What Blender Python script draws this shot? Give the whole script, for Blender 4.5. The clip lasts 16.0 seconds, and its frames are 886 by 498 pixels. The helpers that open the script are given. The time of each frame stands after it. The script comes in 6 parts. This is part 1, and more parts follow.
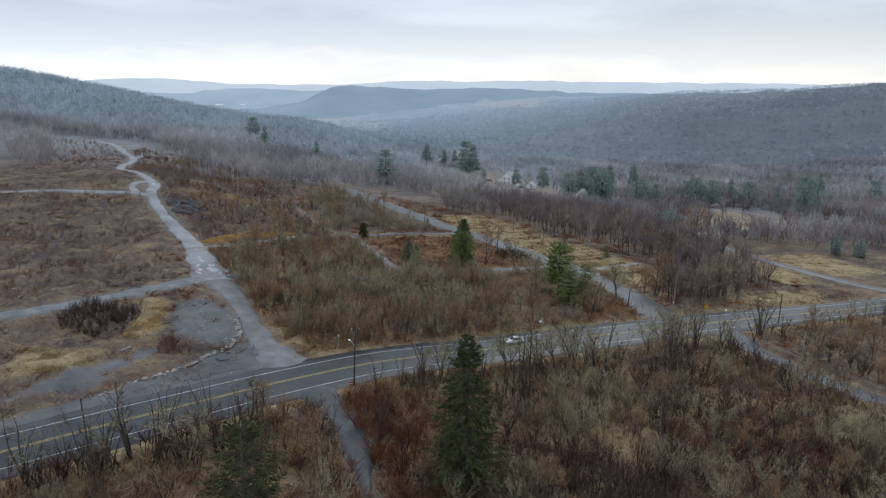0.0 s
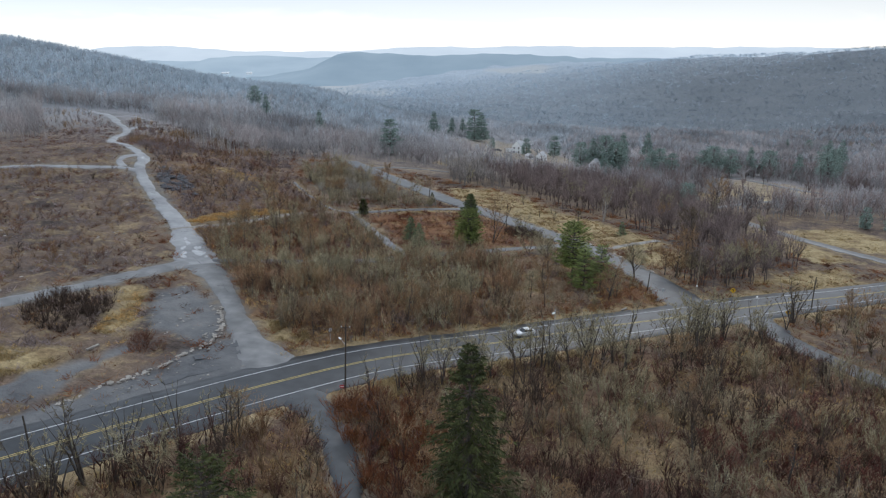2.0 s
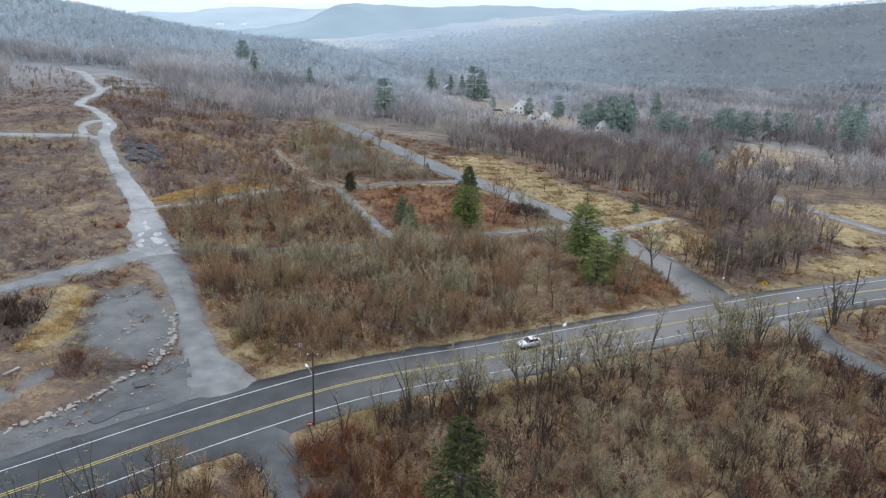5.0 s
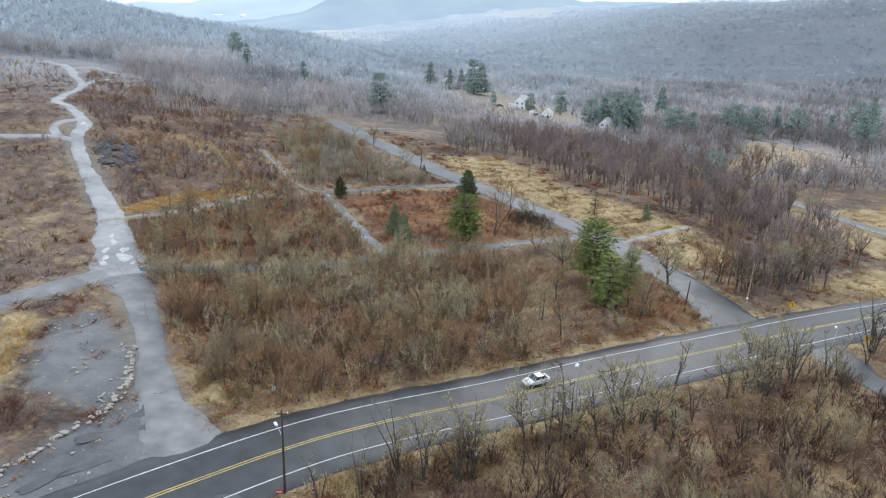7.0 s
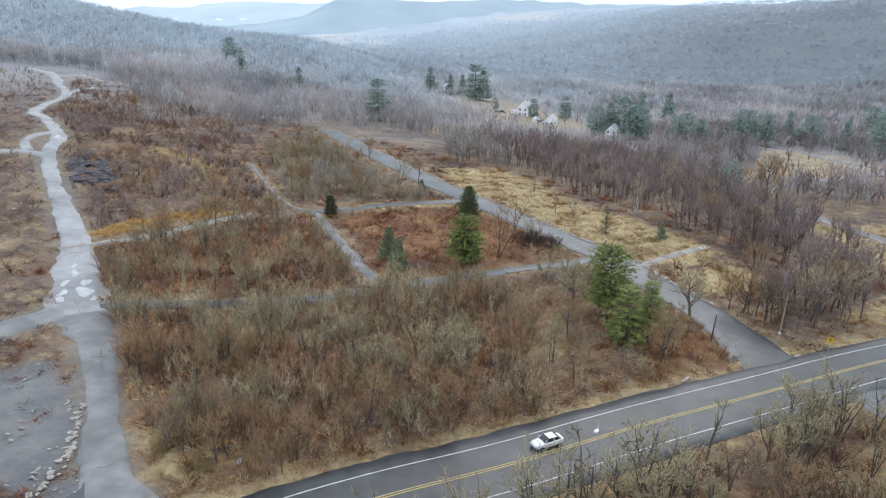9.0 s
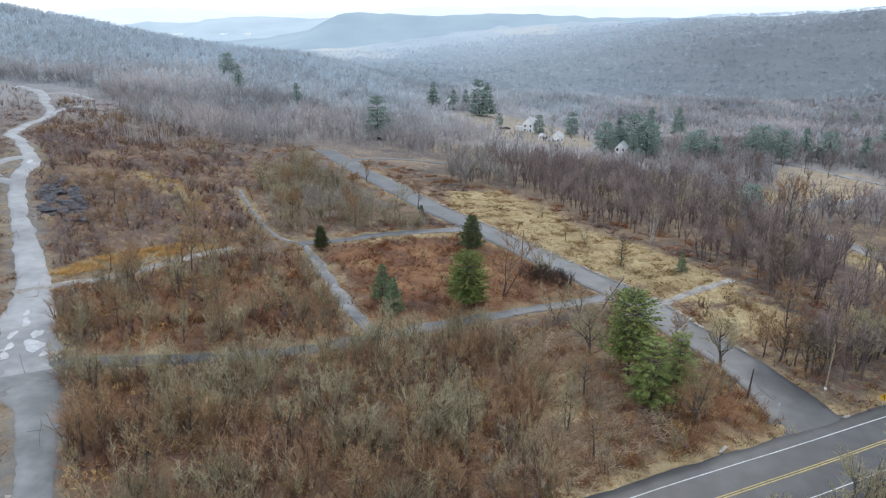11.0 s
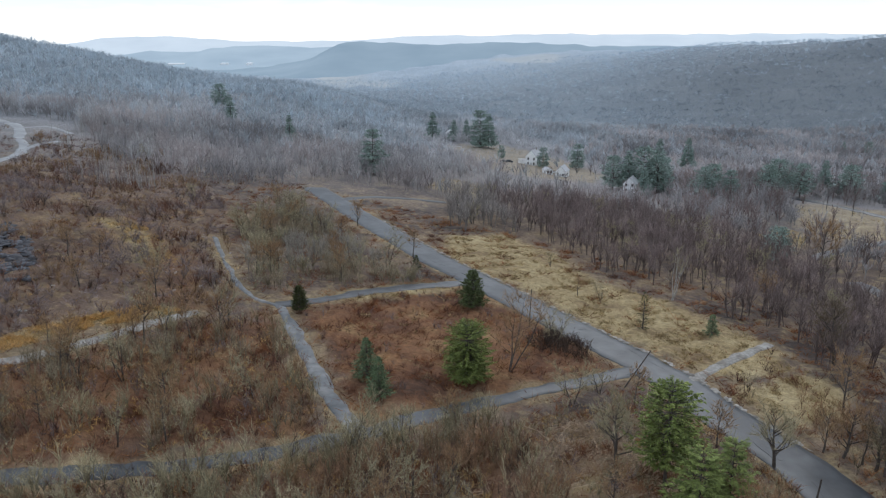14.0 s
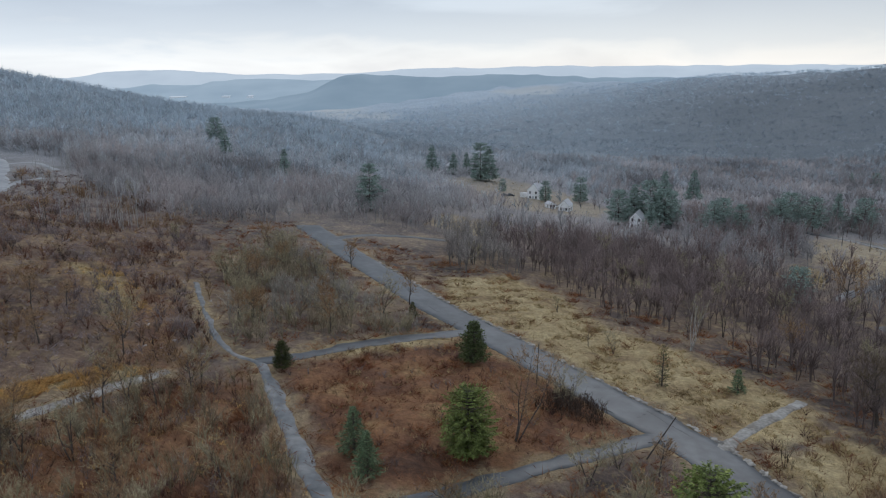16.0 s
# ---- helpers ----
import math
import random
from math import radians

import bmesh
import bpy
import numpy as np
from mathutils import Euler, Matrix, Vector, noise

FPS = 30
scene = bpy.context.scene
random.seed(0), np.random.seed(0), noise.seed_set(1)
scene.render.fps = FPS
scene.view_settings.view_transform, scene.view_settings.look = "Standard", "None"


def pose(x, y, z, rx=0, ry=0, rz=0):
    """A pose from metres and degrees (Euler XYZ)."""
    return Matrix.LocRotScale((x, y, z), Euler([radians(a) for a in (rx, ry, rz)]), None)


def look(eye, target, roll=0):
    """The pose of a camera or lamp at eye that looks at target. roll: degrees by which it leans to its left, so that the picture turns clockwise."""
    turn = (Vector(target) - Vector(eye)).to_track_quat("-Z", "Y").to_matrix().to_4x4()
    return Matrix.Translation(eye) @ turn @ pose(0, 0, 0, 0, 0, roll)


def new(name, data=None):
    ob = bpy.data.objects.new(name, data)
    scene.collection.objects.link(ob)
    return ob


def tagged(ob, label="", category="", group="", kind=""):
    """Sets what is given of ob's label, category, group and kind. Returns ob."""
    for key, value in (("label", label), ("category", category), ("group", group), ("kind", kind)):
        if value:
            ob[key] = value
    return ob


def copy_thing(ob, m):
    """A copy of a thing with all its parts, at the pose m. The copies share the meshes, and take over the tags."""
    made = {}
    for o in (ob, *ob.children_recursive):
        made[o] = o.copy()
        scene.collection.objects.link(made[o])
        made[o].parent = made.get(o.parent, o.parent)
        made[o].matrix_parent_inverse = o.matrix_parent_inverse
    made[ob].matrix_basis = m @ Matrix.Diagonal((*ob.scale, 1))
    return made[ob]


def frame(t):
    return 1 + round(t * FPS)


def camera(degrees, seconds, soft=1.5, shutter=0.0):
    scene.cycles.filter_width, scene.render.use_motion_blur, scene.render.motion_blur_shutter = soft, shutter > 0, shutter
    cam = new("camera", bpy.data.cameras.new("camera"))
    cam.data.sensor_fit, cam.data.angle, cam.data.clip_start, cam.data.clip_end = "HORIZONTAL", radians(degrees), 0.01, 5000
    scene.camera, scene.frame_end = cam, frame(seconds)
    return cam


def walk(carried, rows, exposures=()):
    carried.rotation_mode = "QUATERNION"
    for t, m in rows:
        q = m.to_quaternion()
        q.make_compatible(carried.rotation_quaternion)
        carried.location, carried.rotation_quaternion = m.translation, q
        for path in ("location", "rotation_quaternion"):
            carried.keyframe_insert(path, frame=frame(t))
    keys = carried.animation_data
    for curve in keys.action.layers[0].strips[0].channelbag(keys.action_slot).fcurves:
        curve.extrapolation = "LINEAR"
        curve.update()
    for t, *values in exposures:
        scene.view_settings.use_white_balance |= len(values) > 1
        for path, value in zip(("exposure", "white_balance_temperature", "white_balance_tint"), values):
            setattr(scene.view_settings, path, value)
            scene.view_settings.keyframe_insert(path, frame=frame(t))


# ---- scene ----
cam = camera(63.3, 16.0, soft=1.15)
METRES, EYE, TILT, LEAN, TURN = 122.5, 53.2, 0.0, 5.2, 0.0
ROWS = [
    (0.0, 0.0, 0.0, 0.0, 1.22, -12.44, -5.56),
    (0.5, 0.0029, 0.0317, 0.0002, 1.46, -13.1, -5.41),
    (1.0, 0.0054, 0.063, -0.0007, 1.6, -13.75, -5.22),
    (1.5, 0.0071, 0.0937, -0.0012, 1.75, -14.4, -5.17),
    (2.0, 0.0084, 0.1253, -0.001, 1.91, -15.05, -5.2),
    (2.5, 0.0095, 0.1571, 0.0005, 1.92, -15.67, -5.24),
    (3.0, 0.0097, 0.1892, 0.0027, 1.91, -16.31, -5.28),
    (3.5, 0.0103, 0.2212, 0.004, 1.92, -16.93, -5.35),
    (4.0, 0.0113, 0.2521, 0.006, 1.94, -17.57, -5.35),
    (6.5, 0.0128, 0.4081, 0.0109, 1.92, -19.25, -5.44),
    (7.0, 0.0131, 0.4413, 0.0108, 1.93, -19.24, -5.48),
    (7.5, 0.0137, 0.4744, 0.0112, 1.89, -19.22, -5.43),
    (8.0, 0.014, 0.5053, 0.011, 1.85, -19.2, -5.36),
    (10.5, 0.0178, 0.6706, 0.011, 2.32, -18.33, -5.03),
    (11.0, 0.0181, 0.7035, 0.0111, 2.31, -18.03, -4.98),
    (11.5, 0.0187, 0.7356, 0.012, 2.32, -17.74, -4.93),
    (12.0, 0.0191, 0.7669, 0.0123, 2.32, -17.45, -4.88),
    (12.5, 0.0193, 0.7971, 0.013, 2.34, -17.16, -4.83),
    (13.0, 0.019, 0.827, 0.0134, 2.34, -16.86, -4.82),
    (13.5, 0.0188, 0.856, 0.0144, 2.37, -16.52, -4.85),
    (14.0, 0.019, 0.8855, 0.0153, 2.4, -15.94, -4.86),
    (14.5, 0.0187, 0.9141, 0.0167, 2.4, -15.33, -4.89),
    (15.0, 0.0192, 0.9429, 0.0167, 2.4, -14.72, -4.76),
    (15.5, 0.0191, 0.9712, 0.0162, 2.39, -14.13, -4.67),
    (16.0, 0.019, 0.9991, 0.015, 2.4, -13.53, -4.61),
]
walk(cam, [(t, pose(0, 0, EYE, TILT, LEAN, TURN) @ pose(METRES * x, METRES * y, METRES * z, 90 + pitch, roll, yaw)) for t, x, y, z, yaw, pitch, roll in ROWS],
     exposures=[(0.0, -0.08, 6080, 10), (2.0, 0.12, 6150, 10), (3.5, 0.43, 6230, 10), (4.2, 0.53, 6260, 10), (7.0, 0.84, 6270, 10), (11.0, 0.7, 6250, 10), (12.5, 0.46, 6220, 10), (14.0, 0.14, 6150, 10), (16.0, -0.22, 6080, 10)])

# ---- world: overcast sky ----
world = bpy.data.worlds.new("overcast")
scene.world = world
world.use_nodes = True
wn, wl = world.node_tree.nodes, world.node_tree.links
wn.clear()


def wnode(kind, **kw):
    n = wn.new(kind)
    for k, v in kw.items():
        n.inputs[k].default_value = v
    return n


sky = wn.new("ShaderNodeTexSky")
sky.sky_type, sky.sun_disc = "NISHITA", False
sky.sun_elevation, sky.sun_rotation = radians(38), radians(20)
coord = wn.new("ShaderNodeTexCoord")
stretch = wnode("ShaderNodeMapping", Scale=(1.0, 1.0, 4.5))
cloud = wnode("ShaderNodeTexNoise", Scale=3.4, Detail=8.0, Roughness=0.55, Distortion=0.6)
sep = wn.new("ShaderNodeSeparateXYZ")
ramp = wn.new("ShaderNodeValToRGB")
addz = wn.new("ShaderNodeMath")
addz.operation, addz.inputs[1].default_value = "MULTIPLY_ADD", 0.14
off = wn.new("ShaderNodeMath")
off.operation, off.inputs[1].default_value = "SUBTRACT", 0.07
el = ramp.color_ramp.elements
el[0].position, el[0].color = 0.0, (0.86, 0.865, 0.86, 1)
el[1].position, el[1].color = 0.034, (0.9, 0.9, 0.885, 1)
for p, c in ((0.05, (0.7, 0.735, 0.77, 1)), (0.085, (0.57, 0.61, 0.66, 1)), (0.3, (0.56, 0.61, 0.67, 1)), (1.0, (0.62, 0.67, 0.73, 1))):
    e = el.new(p)
    e.color = c
streak = wn.new("ShaderNodeValToRGB")
streak.color_ramp.elements[0].position, streak.color_ramp.elements[0].color = 0.3, (0.8, 0.81, 0.84, 1)
streak.color_ramp.elements[1].position, streak.color_ramp.elements[1].color = 0.7, (1.16, 1.15, 1.13, 1)
mul = wn.new("ShaderNodeMix")
mul.data_type, mul.blend_type = "RGBA", "MULTIPLY"
mul.inputs[0].default_value = 1.0
clouds = wnode("ShaderNodeBackground", Strength=1.0)
clear = wnode("ShaderNodeBackground", Strength=0.02)
both = wn.new("ShaderNodeAddShader")
wout = wn.new("ShaderNodeOutputWorld")
wl.new(coord.outputs["Generated"], stretch.inputs["Vector"])
wl.new(stretch.outputs[0], cloud.inputs["Vector"])
wl.new(coord.outputs["Generated"], sep.inputs[0])
wl.new(cloud.outputs["Fac"], addz.inputs[0])
wl.new(sep.outputs["Z"], addz.inputs[2])
wl.new(addz.outputs[0], off.inputs[0])
wl.new(off.outputs[0], ramp.inputs[0])
wl.new(cloud.outputs["Fac"], streak.inputs[0])
wl.new(ramp.outputs[0], mul.inputs[6])
wl.new(streak.outputs[0], mul.inputs[7])
side = wn.new("ShaderNodeMath")
side.operation, side.inputs[1].default_value, side.inputs[2].default_value = "MULTIPLY_ADD", -0.24, 1.0
sided = wn.new("ShaderNodeMix")
sided.data_type, sided.blend_type = "RGBA", "MULTIPLY"
sided.inputs[0].default_value = 1.0
wl.new(sep.outputs["X"], side.inputs[0])
wl.new(mul.outputs[2], sided.inputs[6])
wl.new(side.outputs[0], sided.inputs[7])
wl.new(sided.outputs[2], clouds.inputs["Color"])
wl.new(sky.outputs[0], clear.inputs["Color"])
wl.new(clouds.outputs[0], both.inputs[0])
wl.new(clear.outputs[0], both.inputs[1])
wl.new(both.outputs[0], wout.inputs[0])

sun_data = bpy.data.lights.new("sun", "SUN")
sun_data.energy, sun_data.angle, sun_data.color = 0.6, radians(25), (1.0, 0.96, 0.9)
sun = new("sun", sun_data)
sun.matrix_world = look((0, 0, 0), (-math.sin(radians(20)) * math.cos(radians(38)), -math.cos(radians(20)) * math.cos(radians(38)), -math.sin(radians(38))))


# ---- materials ----
def material(name, colours, scale=1.0, detail=6.0, rough=0.9, bump=0.0, bump_scale=20.0, spread=0.0, island=False, tint=False, noise_scale2=0.0, spec=0.3, amp=0.33):
    """A surface of two to five colours mixed by noise, with relief; island or tint vary it from piece to piece."""
    m = bpy.data.materials.new(name)
    m.use_nodes = True
    n, l = m.node_tree.nodes, m.node_tree.links
    b = n["Principled BSDF"]
    b.inputs["Roughness"].default_value = rough
    b.inputs["Specular IOR Level"].default_value = spec
    tc = n.new("ShaderNodeTexCoord")
    nt = n.new("ShaderNodeTexNoise")
    nt.inputs["Scale"].default_value, nt.inputs["Detail"].default_value = scale, detail
    l.new(tc.outputs["Object"], nt.inputs["Vector"])
    cr = n.new("ShaderNodeValToRGB")
    while len(cr.color_ramp.elements) < len(colours):
        cr.color_ramp.elements.new(0.5)
    for i, c in enumerate(colours):
        cr.color_ramp.elements[i].position = 0.3 + 0.4 * i / max(1, len(colours) - 1)
        cr.color_ramp.elements[i].color = (*c, 1)
    l.new(nt.outputs["Fac"], cr.inputs[0])
    out = cr.outputs[0]
    if noise_scale2:
        n2 = n.new("ShaderNodeTexNoise")
        n2.inputs["Scale"].default_value, n2.inputs["Detail"].default_value = noise_scale2, 3.0
        l.new(tc.outputs["Object"], n2.inputs["Vector"])
        mr = n.new("ShaderNodeMapRange")
        mr.inputs[1].default_value, mr.inputs[2].default_value, mr.inputs[3].default_value, mr.inputs[4].default_value = 0.3, 0.7, 1 - amp, 1 + amp
        l.new(n2.outputs["Fac"], mr.inputs[0])
        mm = n.new("ShaderNodeMix")
        mm.data_type, mm.blend_type = "RGBA", "MULTIPLY"
        mm.inputs[0].default_value = 1.0
        l.new(out, mm.inputs[6])
        l.new(mr.outputs[0], mm.inputs[7])
        out = mm.outputs[2]
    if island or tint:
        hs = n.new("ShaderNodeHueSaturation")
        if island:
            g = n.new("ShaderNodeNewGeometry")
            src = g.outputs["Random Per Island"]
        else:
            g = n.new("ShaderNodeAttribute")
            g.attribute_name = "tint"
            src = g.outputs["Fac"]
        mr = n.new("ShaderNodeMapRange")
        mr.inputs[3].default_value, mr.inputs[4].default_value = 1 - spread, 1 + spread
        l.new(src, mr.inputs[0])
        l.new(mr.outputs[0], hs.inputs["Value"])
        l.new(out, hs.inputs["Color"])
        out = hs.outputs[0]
    l.new(out, b.inputs["Base Color"])
    if bump:
        bn = n.new("ShaderNodeTexNoise")
        bn.inputs["Scale"].default_value, bn.inputs["Detail"].default_value = bump_scale, 5.0
        l.new(tc.outputs["Object"], bn.inputs["Vector"])
        bp = n.new("ShaderNodeBump")
        bp.inputs["Strength"].default_value, bp.inputs["Distance"].default_value = 1.0, bump
        l.new(bn.outputs["Fac"], bp.inputs["Height"])
        l.new(bp.outputs[0], b.inputs["Normal"])
    return m


ASPHALT = material("worn_wet_asphalt", [(0.031, 0.034, 0.037), (0.041, 0.045, 0.049), (0.06, 0.063, 0.067)], 0.05, 9, 0.44, 0.004, 30, noise_scale2=0.35, spec=0.38)
OLD_ASPHALT = material("old_cracked_asphalt", [(0.05, 0.054, 0.059), (0.07, 0.075, 0.08), (0.102, 0.106, 0.11)], 0.09, 8, 0.46, 0.004, 8, noise_scale2=0.5, amp=0.25, spec=0.4)
LANE_GREY = material("pale_broken_lane", [(0.13, 0.135, 0.14), (0.19, 0.193, 0.195), (0.27, 0.265, 0.255)], 0.3, 8, 0.6, 0.004, 8, noise_scale2=0.7, amp=0.25)
GRAVEL = material("pale_wet_gravel", [(0.285, 0.287, 0.29), (0.325, 0.327, 0.329), (0.375, 0.375, 0.374)], 0.5, 9, 0.6, 0.003, 9, noise_scale2=0.1, amp=0.22)
BROKEN_GREY = material("grey_broken_asphalt", [(0.165, 0.165, 0.165), (0.21, 0.21, 0.208), (0.265, 0.262, 0.255)], 0.35, 9, 0.55, 0.004, 9, noise_scale2=0.15, amp=0.25)
DIRT = material("pale_dirt_path", [(0.2, 0.175, 0.145), (0.3, 0.28, 0.25), (0.38, 0.36, 0.33)], 0.3, 8, 0.8, 0.04, 4, noise_scale2=1.5)
DARK_PATCH = material("dark_tar_patch", [(0.075, 0.078, 0.083), (0.11, 0.114, 0.12)], 0.5, 6, 0.5, 0.01, 10)
PALE_PATCH = material("pale_bare_concrete", [(0.42, 0.425, 0.43), (0.58, 0.585, 0.59)], 0.8, 6, 0.6)
WHITE_PAINT = material("white_road_paint", [(0.5, 0.51, 0.52), (0.72, 0.72, 0.72)], 1.5, 6, 0.6)
YELLOW_PAINT = material("yellow_road_paint", [(0.42, 0.33, 0.12), (0.58, 0.46, 0.18)], 1.5, 6, 0.6)
BARK = material("grey_brown_bark", [(0.07, 0.058, 0.05), (0.14, 0.12, 0.105)], 2.0, 6, 0.95, 0.02, 12)
BIRCH = material("pale_birch_bark", [(0.3, 0.28, 0.26), (0.55, 0.53, 0.5)], 1.5, 6, 0.85)
TWIG_GREY = material("grey_twigs", [(0.4, 0.345, 0.21), (0.57, 0.5, 0.325)], 0.15, 4, 0.95, tint=True, spread=0.5)
TWIG_BROWN = material("brown_twigs", [(0.36, 0.222, 0.118), (0.5, 0.335, 0.19)], 0.15, 4, 0.95, tint=True, spread=0.5)
THICKET_OLIVE = material("pale_olive_twigs", [(0.33, 0.27, 0.18), (0.47, 0.395, 0.27)], 0.12, 4, 0.95, tint=True, spread=0.5)
THICKET_RED = material("russet_twigs", [(0.36, 0.215, 0.13), (0.5, 0.315, 0.19)], 0.15, 4, 0.95, tint=True, spread=0.5)
TWIG_RED = material("red_brown_twigs", [(0.21, 0.105, 0.07), (0.31, 0.16, 0.1)], 0.15, 4, 0.95, tint=True, spread=0.4)
BRAMBLE = material("dry_brambles", [(0.11, 0.05, 0.03), (0.25, 0.098, 0.044), (0.36, 0.19, 0.085)], 0.06, 5, 0.95, tint=True, spread=0.45)
GRASS = material("dead_straw_grass", [(0.25, 0.178, 0.088), (0.39, 0.292, 0.146), (0.52, 0.405, 0.222)], 0.1, 5, 0.95, tint=True, spread=0.35)
RUST = material("rusty_stems", [(0.26, 0.095, 0.045), (0.38, 0.165, 0.07)], 0.15, 4, 0.95, tint=True, spread=0.4)
STALK = material("pale_dead_stalks", [(0.42, 0.31, 0.21), (0.58, 0.45, 0.32)], 0.2, 4, 0.95, tint=True, spread=0.3)
OLIVE_TWIG = material("olive_brown_twigs", [(0.15, 0.112, 0.068), (0.235, 0.185, 0.115)], 0.12, 4, 0.95, tint=True, spread=0.5)
# copse twigs carry some haze in their colour, cooler than the near grey twigs
COPSE_TWIG = material("hazy_grey_twigs", [(0.4, 0.365, 0.31), (0.56, 0.515, 0.44)], 0.1, 4, 0.95, tint=True, spread=0.45)
BELT_TWIG = material("purple_brown_twigs", [(0.25, 0.192, 0.178), (0.36, 0.285, 0.262)], 0.08, 4, 0.95, tint=True, spread=0.45)
# valley, slope, spur and hill woods: aerial haze is put into the base colours
VALLEY_GREY = material("hazed_grey_valley_woods", [(0.46, 0.45, 0.445), (0.58, 0.565, 0.55)], 0.02, 4, 0.95, tint=True, spread=0.35)
VALLEY_RED = material("hazed_red_brown_valley_woods", [(0.45, 0.405, 0.395), (0.56, 0.505, 0.485)], 0.02, 4, 0.95, tint=True, spread=0.35)
VALLEY_DARK = material("hazed_dark_valley_woods", [(0.35, 0.335, 0.335), (0.46, 0.435, 0.43)], 0.02, 4, 0.95, tint=True, spread=0.35)
SLOPE_GREY = material("hazed_grey_slope_woods", [(0.5, 0.53, 0.555), (0.59, 0.615, 0.635)], 0.02, 4, 0.95, tint=True, spread=0.22)
SLOPE_RED = material("hazed_mauve_slope_woods", [(0.52, 0.515, 0.525), (0.61, 0.6, 0.605)], 0.02, 4, 0.95, tint=True, spread=0.22)
SLOPE_DARK = material("hazed_dark_slope_woods", [(0.41, 0.44, 0.465), (0.5, 0.525, 0.545)], 0.02, 4, 0.95, tint=True, spread=0.22)
SPUR_WOODS = material("hazed_spur_woods", [(0.54, 0.61, 0.66), (0.61, 0.67, 0.715)], 0.012, 6, 0.95, tint=True, spread=0.12)
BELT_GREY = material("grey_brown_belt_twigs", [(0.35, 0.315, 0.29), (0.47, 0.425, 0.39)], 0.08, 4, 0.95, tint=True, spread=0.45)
HILL_WOODS = material("hazed_hill_woods", [(0.34, 0.395, 0.44), (0.4, 0.455, 0.495)], 0.006, 8, 0.95, tint=True, spread=0.14)
DARK_HILL_WOODS = material("hazed_dark_hill_woods", [(0.235, 0.272, 0.302), (0.29, 0.328, 0.355)], 0.006, 8, 0.95, tint=True, spread=0.14)
FAR_HILL_WOODS = material("hazed_far_hill_woods", [(0.5, 0.59, 0.67), (0.57, 0.65, 0.72)], 0.006, 6, 0.95, tint=True, spread=0.1)
DARK_TWIG = material("wet_dark_twigs", [(0.09, 0.06, 0.047), (0.15, 0.105, 0.08)], 0.1, 4, 0.95, tint=True, spread=0.5)
DEEP_RED = material("deep_red_twigs", [(0.17, 0.062, 0.048), (0.26, 0.1, 0.076)], 0.15, 4, 0.95, tint=True, spread=0.4)
DARK_RED_TWIG = material("wet_dark_red_twigs", [(0.1, 0.045, 0.038), (0.16, 0.074, 0.058)], 0.1, 4, 0.95, tint=True, spread=0.5)
HEATH_TWIG = material("purple_grey_heath_twigs", [(0.25, 0.2, 0.195), (0.36, 0.295, 0.285)], 0.1, 4, 0.95, tint=True, spread=0.4)
ORANGE_GRASS = material("orange_dead_grass", [(0.54, 0.335, 0.125), (0.7, 0.47, 0.2)], 0.2, 4, 0.95, tint=True, spread=0.3)
NEEDLE = material("pine_needles", [(0.11, 0.145, 0.04), (0.28, 0.325, 0.09)], 0.8, 4, 0.75, island=True, spread=0.4)
NEEDLE_MID = material("green_pine_needles", [(0.06, 0.08, 0.03), (0.135, 0.165, 0.06)], 0.8, 4, 0.75, island=True, spread=0.4)
NEEDLE_BLUE = material("blue_spruce_needles", [(0.085, 0.125, 0.06), (0.2, 0.265, 0.14)], 0.8, 4, 0.75, island=True, spread=0.4)
NEEDLE_DARK = material("dark_spruce_needles", [(0.036, 0.044, 0.015), (0.1, 0.108, 0.034)], 0.6, 4, 0.8, island=True, spread=0.45)
# needle green lightened and cooled for the valley pines, haze included in the colour
NEEDLE_FAR = material("hazed_pine_needles", [(0.23, 0.305, 0.27), (0.35, 0.43, 0.37)], 0.3, 4, 0.85, island=True, spread=0.3)
POLE_WOOD = material("weathered_pole_wood", [(0.06, 0.05, 0.042), (0.11, 0.095, 0.08)], 3, 6, 0.9)
PALE_WOOD = material("pale_bare_pole_wood", [(0.3, 0.24, 0.17), (0.42, 0.35, 0.26)], 3, 6, 0.9)
METAL = material("galvanised_steel", [(0.4, 0.41, 0.42), (0.55, 0.56, 0.57)], 4, 4, 0.45)
SIGN_YELLOW = material("yellow_sign_face", [(0.75, 0.42, 0.02), (0.8, 0.47, 0.03)], 3, 3, 0.5)
BLACK = material("black_rubber", [(0.015, 0.015, 0.016), (0.03, 0.03, 0.03)], 5, 3, 0.7)
SIGN_RED = material("red_sign_face", [(0.45, 0.03, 0.03), (0.5, 0.05, 0.05)], 3, 3, 0.5)
SIDING = material("white_painted_siding", [(0.87, 0.87, 0.87), (0.94, 0.94, 0.93)], 0.6, 4, 0.7)
ROOF = material("pale_grey_shingle_roof", [(0.46, 0.46, 0.47), (0.6, 0.6, 0.61)], 1.2, 5, 0.85)
GLASS = material("dark_window_glass", [(0.03, 0.035, 0.04), (0.05, 0.055, 0.06)], 1, 2, 0.1, spec=0.6)
CAR_WHITE = material("white_car_paint", [(0.74, 0.75, 0.76), (0.8, 0.8, 0.8)], 2, 2, 0.25, spec=0.5)
CAR_DARK = material("dark_car_paint", [(0.03, 0.035, 0.045), (0.05, 0.055, 0.065)], 2, 2, 0.3, spec=0.5)
ROCK = material("pale_rock", [(0.22, 0.2, 0.175), (0.4, 0.37, 0.33)], 1.5, 6, 0.85, 0.02, 8, island=True, spread=0.4)
